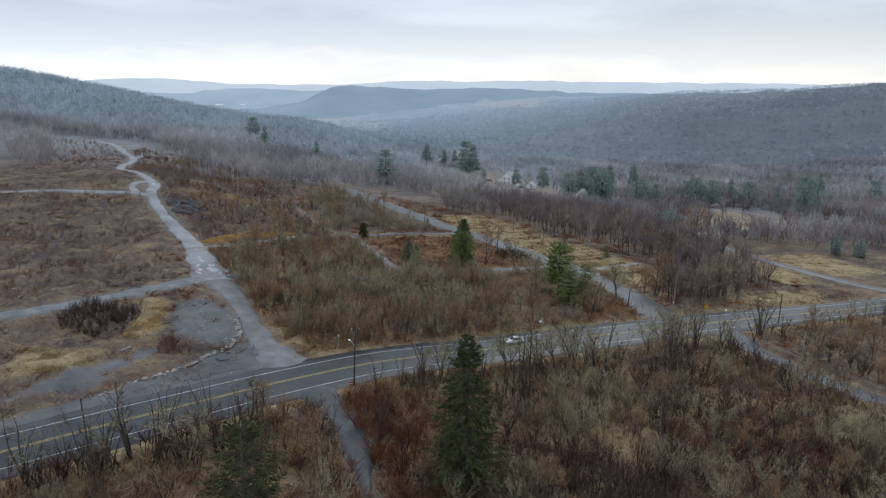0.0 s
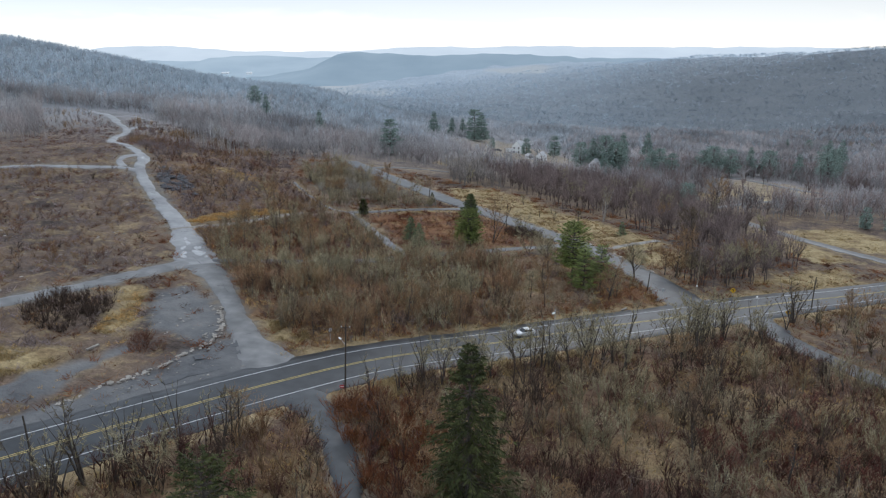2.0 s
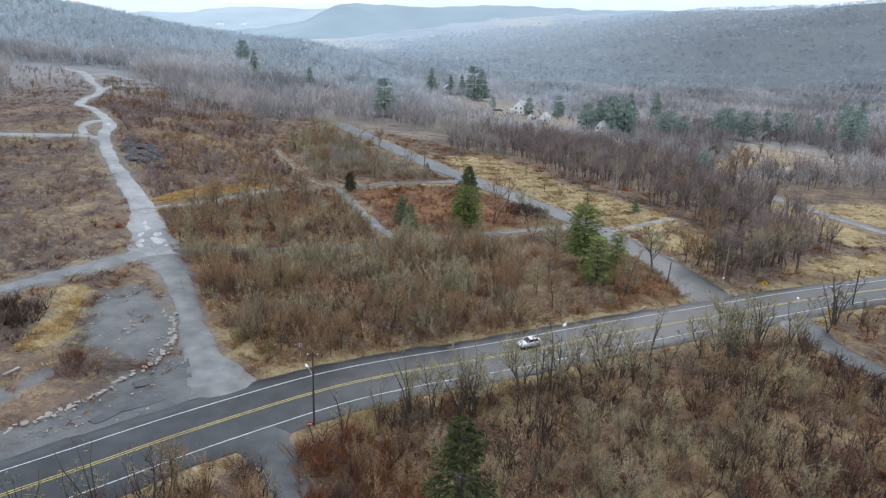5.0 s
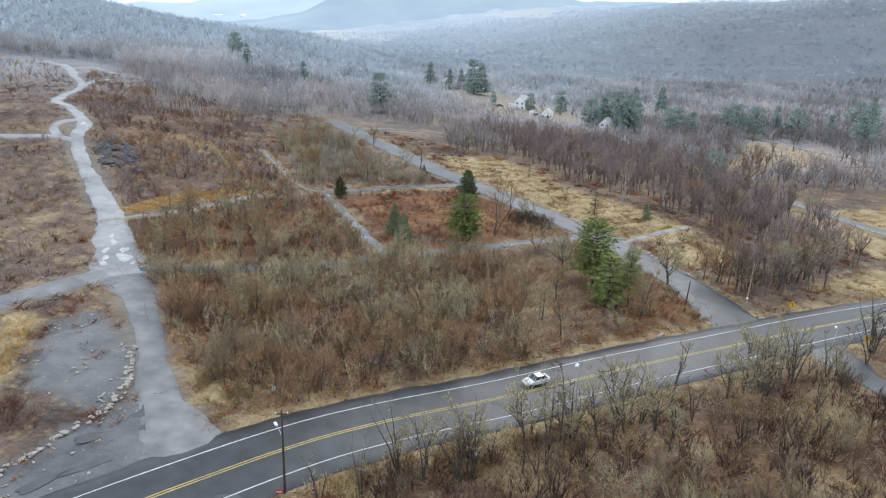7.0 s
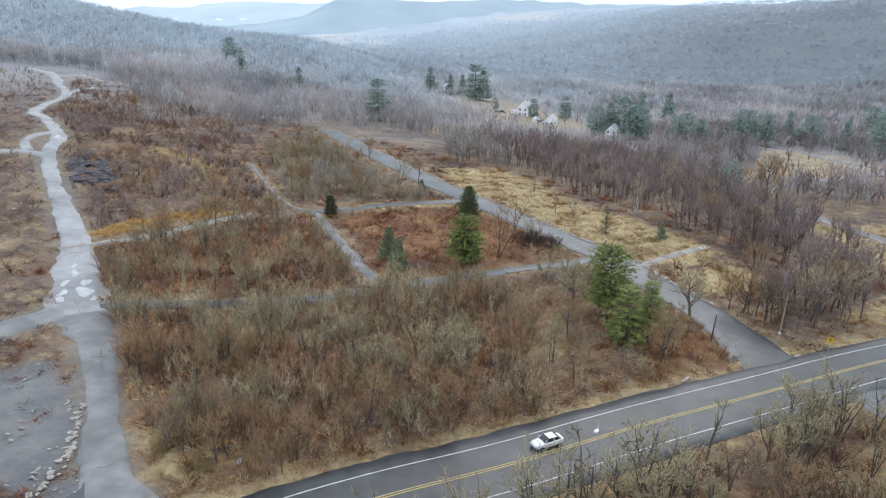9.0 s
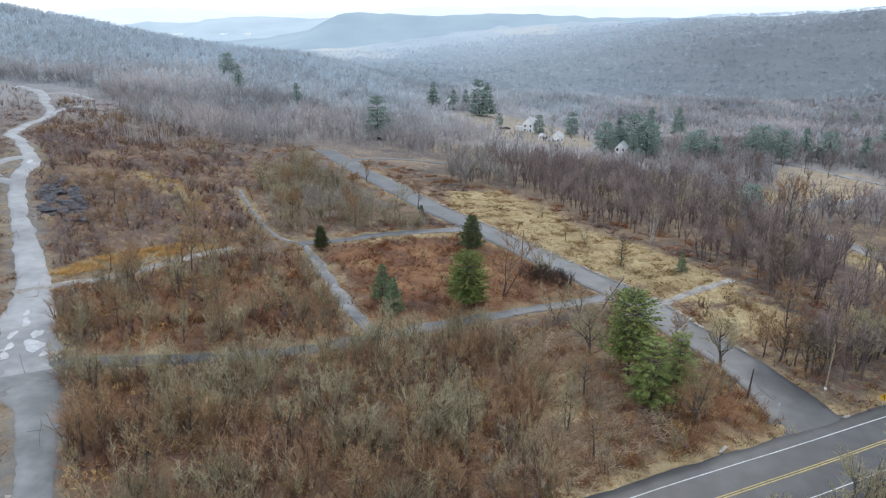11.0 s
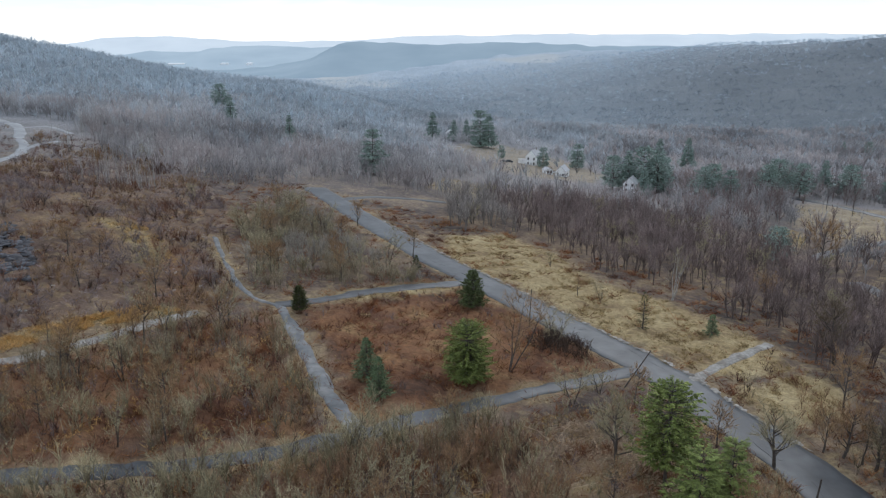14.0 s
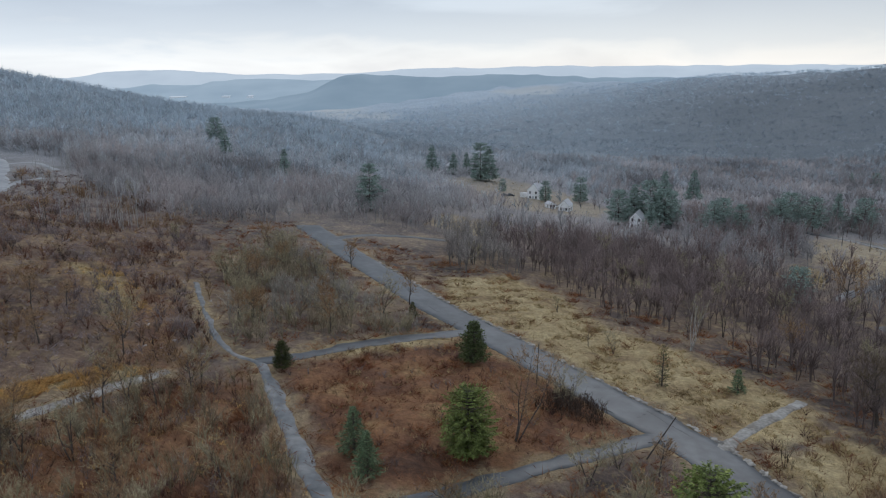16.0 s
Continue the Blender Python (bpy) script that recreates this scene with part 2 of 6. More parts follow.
COAL = material("dark_shale", [(0.05, 0.05, 0.056), (0.12, 0.12, 0.13)], 0.8, 6, 0.7, 0.05, 5, island=True, spread=0.4)


# ---- the lie of the land ----
def sst(a, b, v):
    t = np.clip((np.asarray(v, float) - a) / (b - a), 0, 1)
    return t * t * (3 - 2 * t)


def softplus(v, k):
    return k * np.logaddexp(0, np.asarray(v, float) / k)


def height(x, y):
    """Ground level: a hillside that falls to the right and into a valley ahead, with wooded hills on both sides."""
    x, y = np.asarray(x, float), np.asarray(y, float)
    xs = x - 0.7 * softplus(x - 95, 12) + 0.5 * softplus(-190 - x, 15)
    yy = y + 0.6 * softplus(40 - y, 20)
    z = -3.18 - 0.0984 * xs + 0.0175 * yy
    z = z - 0.052 * softplus(yy - 225, 15) * (1 - 0.65 * sst(-60, -200, x))
    z = -42 + softplus(z + 42, 6)
    z = z + 7.2 * np.exp(-((x + 128) / 45) ** 2 - ((y - 288) / 50) ** 2)
    z = z + 45 * sst(-190, -560, x) * sst(330, 760, y)
    z = z + (-42 - z) * sst(840, 1500, y - 0.25 * x) * sst(60, -60, x)
    # the wooded slope across the valley: its foot runs from the right foreground to the left distance
    s = 0.897 * (x - 400) + 0.443 * (y - 800)
    up = np.clip(s / 800, 0, 1)
    up = 0.45 * up + 0.55 * sst(0, 1, up)
    crest = 93 + 25 * sst(2300, 1350, y) - 16 * sst(1900, 2700, y) + 3 * np.sin((x - y) / 130) + 2 * np.sin((x - y) / 47)
    return z + crest * up - 30 * sst(850, 1500, s)


def gz(x, y):
    return float(height(x, y))


def wave(x, y, size, seed=0.0):
    """Smooth uneven values between about -1 and 1."""
    rng = np.random.default_rng(int(seed * 10) + 7)
    v = np.zeros_like(np.asarray(x, float))
    for k in range(9):
        a, p, s = rng.uniform(0, 2 * math.pi), rng.uniform(0, 7), rng.uniform(0.6, 2.2)
        v = v + np.sin((np.cos(a) * x + np.sin(a) * y) * 2 * math.pi / size * s + p) / s
    return v / 2.6


def smooth_line(points, step=2.0):
    """Catmull-Rom through the points, resampled."""
    p = np.array([points[0], *points, points[-1]], float)
    p[0], p[-1] = 2 * p[1] - p[2], 2 * p[-2] - p[-3]
    out = []
    for i in range(1, len(p) - 2):
        n = max(2, int(np.linalg.norm(p[i + 1] - p[i]) / step))
        for k in range(n):
            t = k / n
            out.append(0.5 * (2 * p[i] + (p[i + 1] - p[i - 1]) * t + (2 * p[i - 1] - 5 * p[i] + 4 * p[i + 1] - p[i + 2]) * t * t + (3 * p[i] - p[i - 1] - 3 * p[i + 1] + p[i + 2]) * t ** 3))
    out.append(p[-2])
    return np.array(out)


def line_distance(x, y, line):
    """Distance of each point from a line of points."""
    d = np.full(x.shape, 1e9)
    for a, b in zip(line[:-1], line[1:]):
        v = b - a
        t = np.clip(((x - a[0]) * v[0] + (y - a[1]) * v[1]) / max(1e-9, v @ v), 0, 1)
        d = np.minimum(d, np.hypot(x - a[0] - t * v[0], y - a[1] - t * v[1]))
    return d


def inside(x, y, poly):
    """Signed distance to the outline of a polygon, positive inside."""
    p = np.array(poly + poly[:1], float)
    d, odd = np.full(x.shape, 1e9), np.zeros(x.shape, bool)
    for a, b in zip(p[:-1], p[1:]):
        v = b - a
        t = np.clip(((x - a[0]) * v[0] + (y - a[1]) * v[1]) / max(1e-9, v @ v), 0, 1)
        d = np.minimum(d, np.hypot(x - a[0] - t * v[0], y - a[1] - t * v[1]))
        if a[1] != b[1]:
            odd ^= ((a[1] > y) != (b[1] > y)) & (x < v[0] * (y - a[1]) / v[1] + a[0])
    return np.where(odd, d, -d)


# centre lines and half widths of the ways
MAIN = smooth_line([(-120, 28), (-78, 72), (-53, 98.5), (-44, 107.6), (-32.9, 118.8), (-18.8, 131.4), (-7.4, 139.2), (8.6, 148.4), (27.9, 160.6), (51.4, 174.4), (72.8, 187.1), (90.1, 196.2), (108.2, 204.5), (150, 224), (220, 262)])
TRACK = smooth_line([(-29.2, 125), (-33.3, 129.8), (-39.9, 139.5), (-47.3, 154), (-54.6, 167.3), (-65, 182), (-77, 205), (-89, 223.5), (-100.5, 240.5), (-110, 255), (-114.2, 264), (-116, 271.5), (-120, 279), (-127.5, 289), (-137, 301), (-148, 315), (-157, 331), (-165, 352), (-170, 374), (-180, 393), (-192, 410), (-203, 428), (-216, 444.5), (-233, 454.6)])
SPUR_WEST = smooth_line([(-64, 178), (-70, 168), (-77, 158), (-84.5, 147), (-92.3, 137), (-112, 118)])
SPUR_UPPER = smooth_line([(-112, 258), (-117, 259), (-121, 258), (-128, 254), (-135, 252.4), (-149, 248.6), (-175, 238), (-205, 226)])
LOOP = smooth_line([(-118, 260), (-122.3, 266), (-123.5, 272), (-121.5, 278)])
FORK = smooth_line([(-206, 434), (-203, 440), (-197, 443), (-186.5, 435), (-180, 430)])
BYWAY = smooth_line([(-172, 381), (-174.5, 388), (-176, 398), (-173.9, 408.7)])
PATH_DIRT = smooth_line([(-79, 202), (-73.5, 208), (-66, 215.5), (-60.3, 224.5), (-55, 233), (-51.5, 238.5)])
LANE_LOW = smooth_line([(-67.5, 177.2), (-64, 178.3), (-58.9, 179.9), (-50, 182.9), (-36, 187.6), (-27, 191.4), (-19, 196.5), (-13, 199.5), (-7.2, 204.6), (7, 214.8), (27, 228), (34, 233)])
LANE_SIDE = smooth_line([(-13.5, 199.5), (-15.4, 202.5), (-21.5, 213.2), (-29.5, 230), (-35.5, 243), (-38, 247), (-43.7, 249.5), (-50.2, 259.2), (-58, 274), (-66.7, 292)])
LANE_HIGH = smooth_line([(-38, 247), (-28.6, 254.5), (-20.9, 262), (-12, 268.5), (-2.4, 274.5), (6, 279)])
STREET = smooth_line([(56.2, 182.2), (54.9, 187.6), (53.1, 195.6), (50.2, 205), (43.6, 217.5), (38.1, 230.4), (29.1, 243.2), (19, 257.3), (5.7, 277), (-7.5, 295.3), (-21, 318), (-34.3, 340.4), (-48, 365), (-61, 388)])
STREET_BACK = smooth_line([(-48, 366), (-38, 379), (-24, 384), (-8, 384)])
DRIVE = smooth_line([(38, 226), (43.7, 231.2), (52.6, 241), (66, 253.5)])
SIDE_ROAD = smooth_line([(69.2, 180.4), (70.2, 175.5), (71.8, 167), (76.2, 157.8), (82, 149), (95, 134), (118, 112)])
FAR_ROAD = smooth_line([(160, 226), (150, 229), (143, 234), (136, 244.6), (128, 262), (120, 285), (113, 312)])
LANE_EAST = smooth_line([(113, 338), (125, 350), (144, 363), (171, 379), (215, 398)])
SOUTH_DRIVE = smooth_line([(-25.8, 121.2), (-24.3, 118.2), (-20.5, 112.5), (-17.5, 106.5), (-15.5, 101), (-13.5, 95), (-11.5, 88)])
VALLEY_ROAD = smooth_line([(152, 485), (161, 468), (173, 447), (182, 421), (196, 395), (225, 360)])

WAYS = [(MAIN, 7.2), (TRACK, 2.6), (SPUR_WEST, 2.4), (SPUR_UPPER, 1.6), (LOOP, 1.2), (FORK, 1.4), (BYWAY, 1.2), (PATH_DIRT, 1.0), (LANE_LOW, 1.3), (LANE_SIDE, 0.9), (LANE_HIGH, 1.8), (STREET, 5.0), (STREET_BACK, 2.0),
        (DRIVE, 1.2), (SIDE_ROAD, 3.0), (FAR_ROAD, 3.0), (LANE_EAST, 2.2), (SOUTH_DRIVE, 1.5), (VALLEY_ROAD, 2.5)]

# stretches of ground
LOT = [(-64, 158), (-58.8, 160.5), (-52, 155), (-48.6, 150), (-45, 143), (-44.5, 137), (-46, 134), (-52, 135.5), (-57, 137.5), (-62, 150)]
APRON = [(-41, 141), (-45.5, 133), (-49, 126), (-52, 119), (-57, 111.5), (-64, 103), (-70, 93), (-58, 93), (-44, 107), (-33, 121), (-36, 131)]
LOT_WEST = [(-53.6, 136), (-58, 126), (-59, 118), (-62, 109.5), (-70, 103), (-68, 114), (-61, 126)]
STRAW = [
    [(-74, 156), (-66, 157.5), (-64, 150), (-60.5, 138), (-62.5, 134), (-66, 134), (-67, 146), (-71, 153)],
    [(-30, 138), (-34, 139), (-38, 147), (-34, 148), (-28, 142)],
    [(-4, 297), (-7, 327), (13, 335), (26, 318), (36, 288), (50, 280), (62, 260), (66, 250), (66, 241), (54, 232), (44, 236), (30, 252), (14, 278)],
    [(-66, 226), (-58, 232), (-54, 238), (-62, 238), (-75, 222), (-78, 212), (-74, 212)],
    [(-9, 272), (-14, 268), (-22, 264), (-30, 256), (-28, 252), (-12, 262), (0, 270)],
    [(80, 210), (100, 224), (118, 232), (112, 212), (98, 207)],
    [(131, 391), (150, 440), (160, 455), (188, 440), (196, 410), (160, 372), (144, 366)],
    [(116, 352), (130, 376), (124, 392), (108, 372)],
    [(125, 240), (121, 280), (110, 292), (106, 262), (112, 236)],
    [(118, 285), (150, 300), (160, 265), (140, 252), (132, 262)],
    [(-20, 600), (-8, 520), (20, 490), (62, 478), (78, 510), (66, 570), (20, 660)],
    [(-18, 415), (5, 400), (8, 440), (-12, 450)],
    [(-95, 286), (-84, 276), (-72, 262), (-70, 268), (-82, 286), (-90, 290)],
    [(-78, 124), (-66, 126), (-66, 117), (-76, 112)],
    [(50, 218), (47, 224), (56, 232), (68, 240), (72, 230), (60, 217)],
    [(8, 168), (13, 188), (20, 196), (21, 180), (16, 170)],
]


CLEARING = [(-524, 2540), (-413, 2560), (-209, 2090), (-240, 1980), (-300, 1950), (-440, 2150)]
FIELD = [(60, 2640), (200, 2760), (290, 2420), (240, 2180), (166, 2230)]
RUSTY_LAND = [
    [(-12, 203), (28, 230), (22, 250), (4, 276), (-8, 268), (-22, 258), (-33, 246)],
    [(-70, 68), (-22, 113), (24, 145), (69, 172), (110, 112), (60, 40), (-30, 40)],
    [(-27, 137), (-43, 152), (-58, 178), (-16, 195), (10, 200), (8, 160)],
    [(20, 172), (18, 190), (30, 204), (44, 196), (51, 186), (34, 174)],
    [(-56, 184), (-20, 198), (-36, 238), (-48, 234), (-74, 205)],
    [(-84, 214), (-64, 236), (-58, 290), (-80, 340), (-120, 380), (-150, 330), (-112, 262)],
    [(-100, 285), (-70, 262), (-60, 232), (-52, 240), (-64, 270), (-90, 300)],
]


def nearest_way(x, y):
    d = np.full(x.shape, 1e9)
    for line, half in WAYS:
        d = np.minimum(d, line_distance(x, y, line) - half)
    return d


def finish(ob, mats, smooth=False):
    for m in mats if isinstance(mats, (list, tuple)) else [mats]:
        ob.data.materials.append(m)
    if smooth:
        ob.data.polygons.foreach_set("use_smooth", [True] * len(ob.data.polygons))
    return ob


def mesh_of(name, verts, faces):
    me = bpy.data.meshes.new(name)
    me.from_pydata([tuple(v) for v in verts], [], [tuple(f) for f in faces])
    me.update()
    return me


def steps(near0, near1, fine, far0, far1, grow=1.09):
    mid = list(np.arange(near0, near1, fine))
    up, s = [near1], fine
    while up[-1] < far1:
        s *= grow
        up.append(up[-1] + s)
    down, s = [], fine
    v = near0
    while v > far0:
        s *= grow
        v -= s
        down.append(v)
    return np.array(down[::-1] + mid + up)


def build_ground():
    gx = steps(-100, 110, 1.5, -4600, 4600)
    gy = steps(75, 300, 1.5, -900, 4700, 1.06)
    X, Y = np.meshgrid(gx, gy)
    x, y = X.ravel(), Y.ravel()
    near = (np.abs(x) < 330) & (y < 760) & (y > -60)
    way = np.full(x.shape, 300.0)
    way[near] = nearest_way(x[near], y[near])
    z = height(x, y) + np.clip(way / 6, 0, 1) * (0.35 * wave(x, y, 14, 1) + 0.18 * wave(x, y, 5, 2)) - 0.12 * (way < 0)
    z = z + sst(700, 1000, np.hypot(x, y)) * 4 * wave(x, y, 120, 3)
    nx, ny = len(gx), len(gy)
    idx = np.arange(nx * ny).reshape(ny, nx)
    faces = np.stack([idx[:-1, :-1], idx[:-1, 1:], idx[1:, 1:], idx[1:, :-1]], -1).reshape(-1, 4)
    me = bpy.data.meshes.new("ground")
    me.vertices.add(len(x))
    me.vertices.foreach_set("co", np.stack([x, y, z], -1).astype(np.float32).ravel())
    me.loops.add(faces.size)
    me.loops.foreach_set("vertex_index", faces.ravel().astype(np.int32))
    me.polygons.add(len(faces))
    me.polygons.foreach_set("loop_start", np.arange(0, faces.size, 4, dtype=np.int32))
    me.polygons.foreach_set("use_smooth", np.ones(len(faces), bool))
    me.update()
    # how grassy, stony and wooded each place is, and how much painted haze it gets
    grass, stone = np.zeros(x.shape), np.zeros(x.shape)
    jitter = 1.6 * wave(x, y, 9, 4)
    for poly in STRAW:
        grass = np.maximum(grass, sst(-2.5, 2.5, inside(x, y, poly) + jitter))
    verge = sst(4.2, 0.4, line_distance(x, y, MAIN) - 7.2 + jitter) * near
    grass = np.maximum(grass, 0.7 * verge)
    grass = np.maximum(grass, 0.45 * sst(2.4, 0.3, way + 0.6 * jitter) * near)
    tangle = sst(-6, 6, inside(x, y, RUSTY_LAND[1])) * near
    grass = np.maximum(grass, 0.55 * tangle * sst(-0.15, 0.55, wave(x, y, 19, 6)))
    for way_line, half_, share in ((TRACK, 2.2, 0.75), (SPUR_WEST, 2.2, 0.7), (SPUR_UPPER, 1.2, 0.6), (LOOP, 1.0, 0.6), (FORK, 1.2, 0.7), (BYWAY, 1.0, 0.7), (SOUTH_DRIVE, 2.2, 0.5)):
        stone[near] = np.maximum(stone[near], share * sst(2.6, -0.5, line_distance(x[near], y[near], way_line) - half_ + 0.9 * jitter[near]))
    for poly in (LOT, APRON, LOT_WEST):
        stone = np.maximum(stone, sst(-1.0, 1.0, inside(x, y, poly) + 0.5 * jitter))
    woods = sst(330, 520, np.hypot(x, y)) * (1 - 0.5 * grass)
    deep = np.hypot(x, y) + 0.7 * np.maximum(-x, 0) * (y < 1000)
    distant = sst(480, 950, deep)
    thin_haze = sst(0.12, 0.34, x / np.maximum(y, 200.0)) * sst(600, 900, y)
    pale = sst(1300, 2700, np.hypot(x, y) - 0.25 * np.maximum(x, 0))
    clearing = sst(-25, 25, np.maximum(inside(x, y, CLEARING), inside(x, y, FIELD)) + 10 * wave(x, y, 60, 8)) * 0.8
    rust = np.zeros(x.shape)
    for k, poly in enumerate(RUSTY_LAND):
        rust = np.maximum(rust, (1.0, 0.5, 0.65, 0.9, 0.9, 0.22, 0.7)[k] * sst(-4, 4, inside(x, y, poly) + 2 * jitter))
    for name, v in (("rust", rust), ("grass", grass), ("stone", stone), ("woods", woods), ("distant", distant), ("thin_haze", thin_haze), ("pale", pale), ("clearing", clearing)):
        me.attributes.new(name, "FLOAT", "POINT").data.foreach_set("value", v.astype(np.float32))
    return me


def ground_material():
    m = bpy.data.materials.new("hillside_ground")
    m.use_nodes = True
    n, l = m.node_tree.nodes, m.node_tree.links
    b = n["Principled BSDF"]
    b.inputs["Roughness"].default_value, b.inputs["Specular IOR Level"].default_value = 0.95, 0.2
    tc = n.new("ShaderNodeTexCoord")

    def noise_ramp(scale, detail, cols, lo=0.3, hi=0.7):
        t = n.new("ShaderNodeTexNoise")
        t.inputs["Scale"].default_value, t.inputs["Detail"].default_value, t.inputs["Roughness"].default_value = scale, detail, 0.62
        l.new(tc.outputs["Object"], t.inputs["Vector"])
        r = n.new("ShaderNodeValToRGB")
        while len(r.color_ramp.elements) < len(cols):
            r.color_ramp.elements.new(0.5)
        for i, c in enumerate(cols):
            r.color_ramp.elements[i].position = lo + (hi - lo) * i / (len(cols) - 1)
            r.color_ramp.elements[i].color = (*c, 1)
        l.new(t.outputs["Fac"], r.inputs[0])
        return r.outputs[0]

    def mix(fac, a, c):
        x = n.new("ShaderNodeMix")
        x.data_type = "RGBA"
        l.new(fac, x.inputs[0])
        l.new(a, x.inputs[6])
        l.new(c, x.inputs[7])
        return x.outputs[2]

    def attribute(name):
        a = n.new("ShaderNodeAttribute")
        a.attribute_name = name
        return a.outputs["Fac"]

    brush = noise_ramp(0.07, 12, [(0.062, 0.05, 0.044), (0.128, 0.096, 0.08), (0.195, 0.14, 0.1), (0.31, 0.235, 0.145)])
    straw = noise_ramp(0.12, 12, [(0.19, 0.125, 0.07), (0.36, 0.275, 0.145), (0.46, 0.37, 0.21)])
    gravel = noise_ramp(0.15, 12, [(0.115, 0.117, 0.122), (0.17, 0.172, 0.174), (0.24, 0.236, 0.228)])
    wood = noise_ramp(0.02, 12, [(0.24, 0.228, 0.23), (0.3, 0.283, 0.282), (0.36, 0.33, 0.31)])
    spots = noise_ramp(0.35, 8, [(0, 0, 0), (1, 1, 1)], 0.52, 0.62)
    patchy = n.new("ShaderNodeMath")
    patchy.operation, patchy.inputs[1].default_value = "MULTIPLY", 0.5
    l.new(spots, patchy.inputs[0])
    c = mix(patchy.outputs[0], brush, straw)
    rusty = noise_ramp(0.09, 12, [(0.07, 0.04, 0.028), (0.15, 0.074, 0.042), (0.22, 0.112, 0.056), (0.32, 0.205, 0.1)])
    c = mix(attribute("rust"), c, rusty)
    c = mix(attribute("grass"), c, straw)
    c = mix(attribute("woods"), c, wood)
    # haze painted into the ground colour: bluer far off, darker at right, palest beyond
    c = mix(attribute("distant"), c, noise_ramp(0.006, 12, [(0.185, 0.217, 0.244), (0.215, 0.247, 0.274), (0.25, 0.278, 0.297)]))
    c = mix(attribute("thin_haze"), c, noise_ramp(0.006, 12, [(0.135, 0.155, 0.172), (0.16, 0.18, 0.197), (0.19, 0.207, 0.22)]))
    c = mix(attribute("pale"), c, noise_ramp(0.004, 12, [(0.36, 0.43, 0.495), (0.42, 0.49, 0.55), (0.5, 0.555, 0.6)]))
    c = mix(attribute("clearing"), c, noise_ramp(0.01, 8, [(0.46, 0.49, 0.5), (0.56, 0.56, 0.53)]))
    for size, lo_, hi_ in ((0.9, 0.6, 1.4), (5.0, 0.65, 1.35)):
        g = n.new("ShaderNodeTexNoise")
        g.inputs["Scale"].default_value, g.inputs["Detail"].default_value, g.inputs["Roughness"].default_value = size, 6.0, 0.7
        l.new(tc.outputs["Object"], g.inputs["Vector"])
        mr = n.new("ShaderNodeMapRange")
        mr.inputs[1].default_value, mr.inputs[2].default_value, mr.inputs[3].default_value, mr.inputs[4].default_value = 0.3, 0.7, lo_, hi_
        l.new(g.outputs["Fac"], mr.inputs[0])
        mm = n.new("ShaderNodeMix")
        mm.data_type, mm.blend_type, mm.inputs[0].default_value = "RGBA", "MULTIPLY", 1.0
        l.new(c, mm.inputs[6])
        l.new(mr.outputs[0], mm.inputs[7])
        c = mm.outputs[2]
    c = mix(attribute("stone"), c, gravel)
    l.new(c, b.inputs["Base Color"])
    t = n.new("ShaderNodeTexNoise")
    t.inputs["Scale"].default_value, t.inputs["Detail"].default_value = 1.6, 8.0
    l.new(tc.outputs["Object"], t.inputs["Vector"])
    bp = n.new("ShaderNodeBump")
    bp.inputs["Strength"].default_value, bp.inputs["Distance"].default_value = 0.9, 0.3
    l.new(t.outputs["Fac"], bp.inputs["Height"])
    l.new(bp.outputs[0], b.inputs["Normal"])
    return m


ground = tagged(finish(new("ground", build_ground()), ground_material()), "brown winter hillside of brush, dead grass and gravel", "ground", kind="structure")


def ribbon(name, line, half, mat, top=0.1, label="", category="road", wobble=0.25, parent=None, offset=0.0, across=5, seed=0, z_extra=0.0, thick=0.35, sink=0.0):
    """A road laid over the ground: a slab with a slightly crowned top and ragged edges."""
    if len(line) > 8 and thick > 0.1:
        n_ = len(line)
        fine = np.linspace(0, n_ - 1, 2 * n_ - 1)
        half = np.interp(fine, np.arange(n_), np.broadcast_to(np.asarray(half, float), (n_,)))
        line = np.stack([np.interp(fine, np.arange(n_), line[:, 0]), np.interp(fine, np.arange(n_), line[:, 1])], -1)
    d = np.gradient(line, axis=0)
    d /= np.linalg.norm(d, axis=1)[:, None]
    nrm = np.stack([-d[:, 1], d[:, 0]], -1)
    s = np.arange(len(line)) * (1.0 if thick > 0.1 else 2.0)
    dip = 0.13 * sst(sink, 0, s) if sink else s * 0
    half = np.broadcast_to(np.asarray(half, float), (len(line),))
    wl_, wr_ = half + wobble * (0.7 * wave(s, s * 0, 13, seed + 1) + 0.45 * wave(s, s * 0, 4.2, seed + 3)), half + wobble * (0.7 * wave(s, s * 0 + 3, 12, seed + 2) + 0.45 * wave(s, s * 0, 3.7, seed + 4))
    verts, faces = [], []
    k = across + 2
    for i, p in enumerate(line):
        for j in range(k):
            u = min(max(j - 1, 0), across - 1) / (across - 1) * 2 - 1
            q = p + nrm[i] * (offset + u * ((wl_[i] if u > 0 else wr_[i]) + (0.45 if thick > 0.1 and j in (0, k - 1) else 0)))
            z = gz(*q) + (top * (1 - 0.8 * u ** 6) if thick > 0.1 else top) + z_extra - dip[i] + 0.06 * (1 - u * u) * (np.max(half) > 2)
            verts.append((q[0], q[1], z - (thick if j in (0, k - 1) else 0)))
    for i in range(len(line) - 1):
        for j in range(k - 1):
            a = i * k + j
            faces.append((a, a + k, a + k + 1, a + 1))
    ob = finish(new(name, mesh_of(name, verts, faces)), mat, True)
    ob.data.polygons.foreach_set("use_smooth", [0 < j < k - 2 for _ in range(len(line) - 1) for j in range(k - 1)])
    if parent:
        ob.parent = parent
    else:
        tagged(ob, label, category, kind="structure")
    return ob


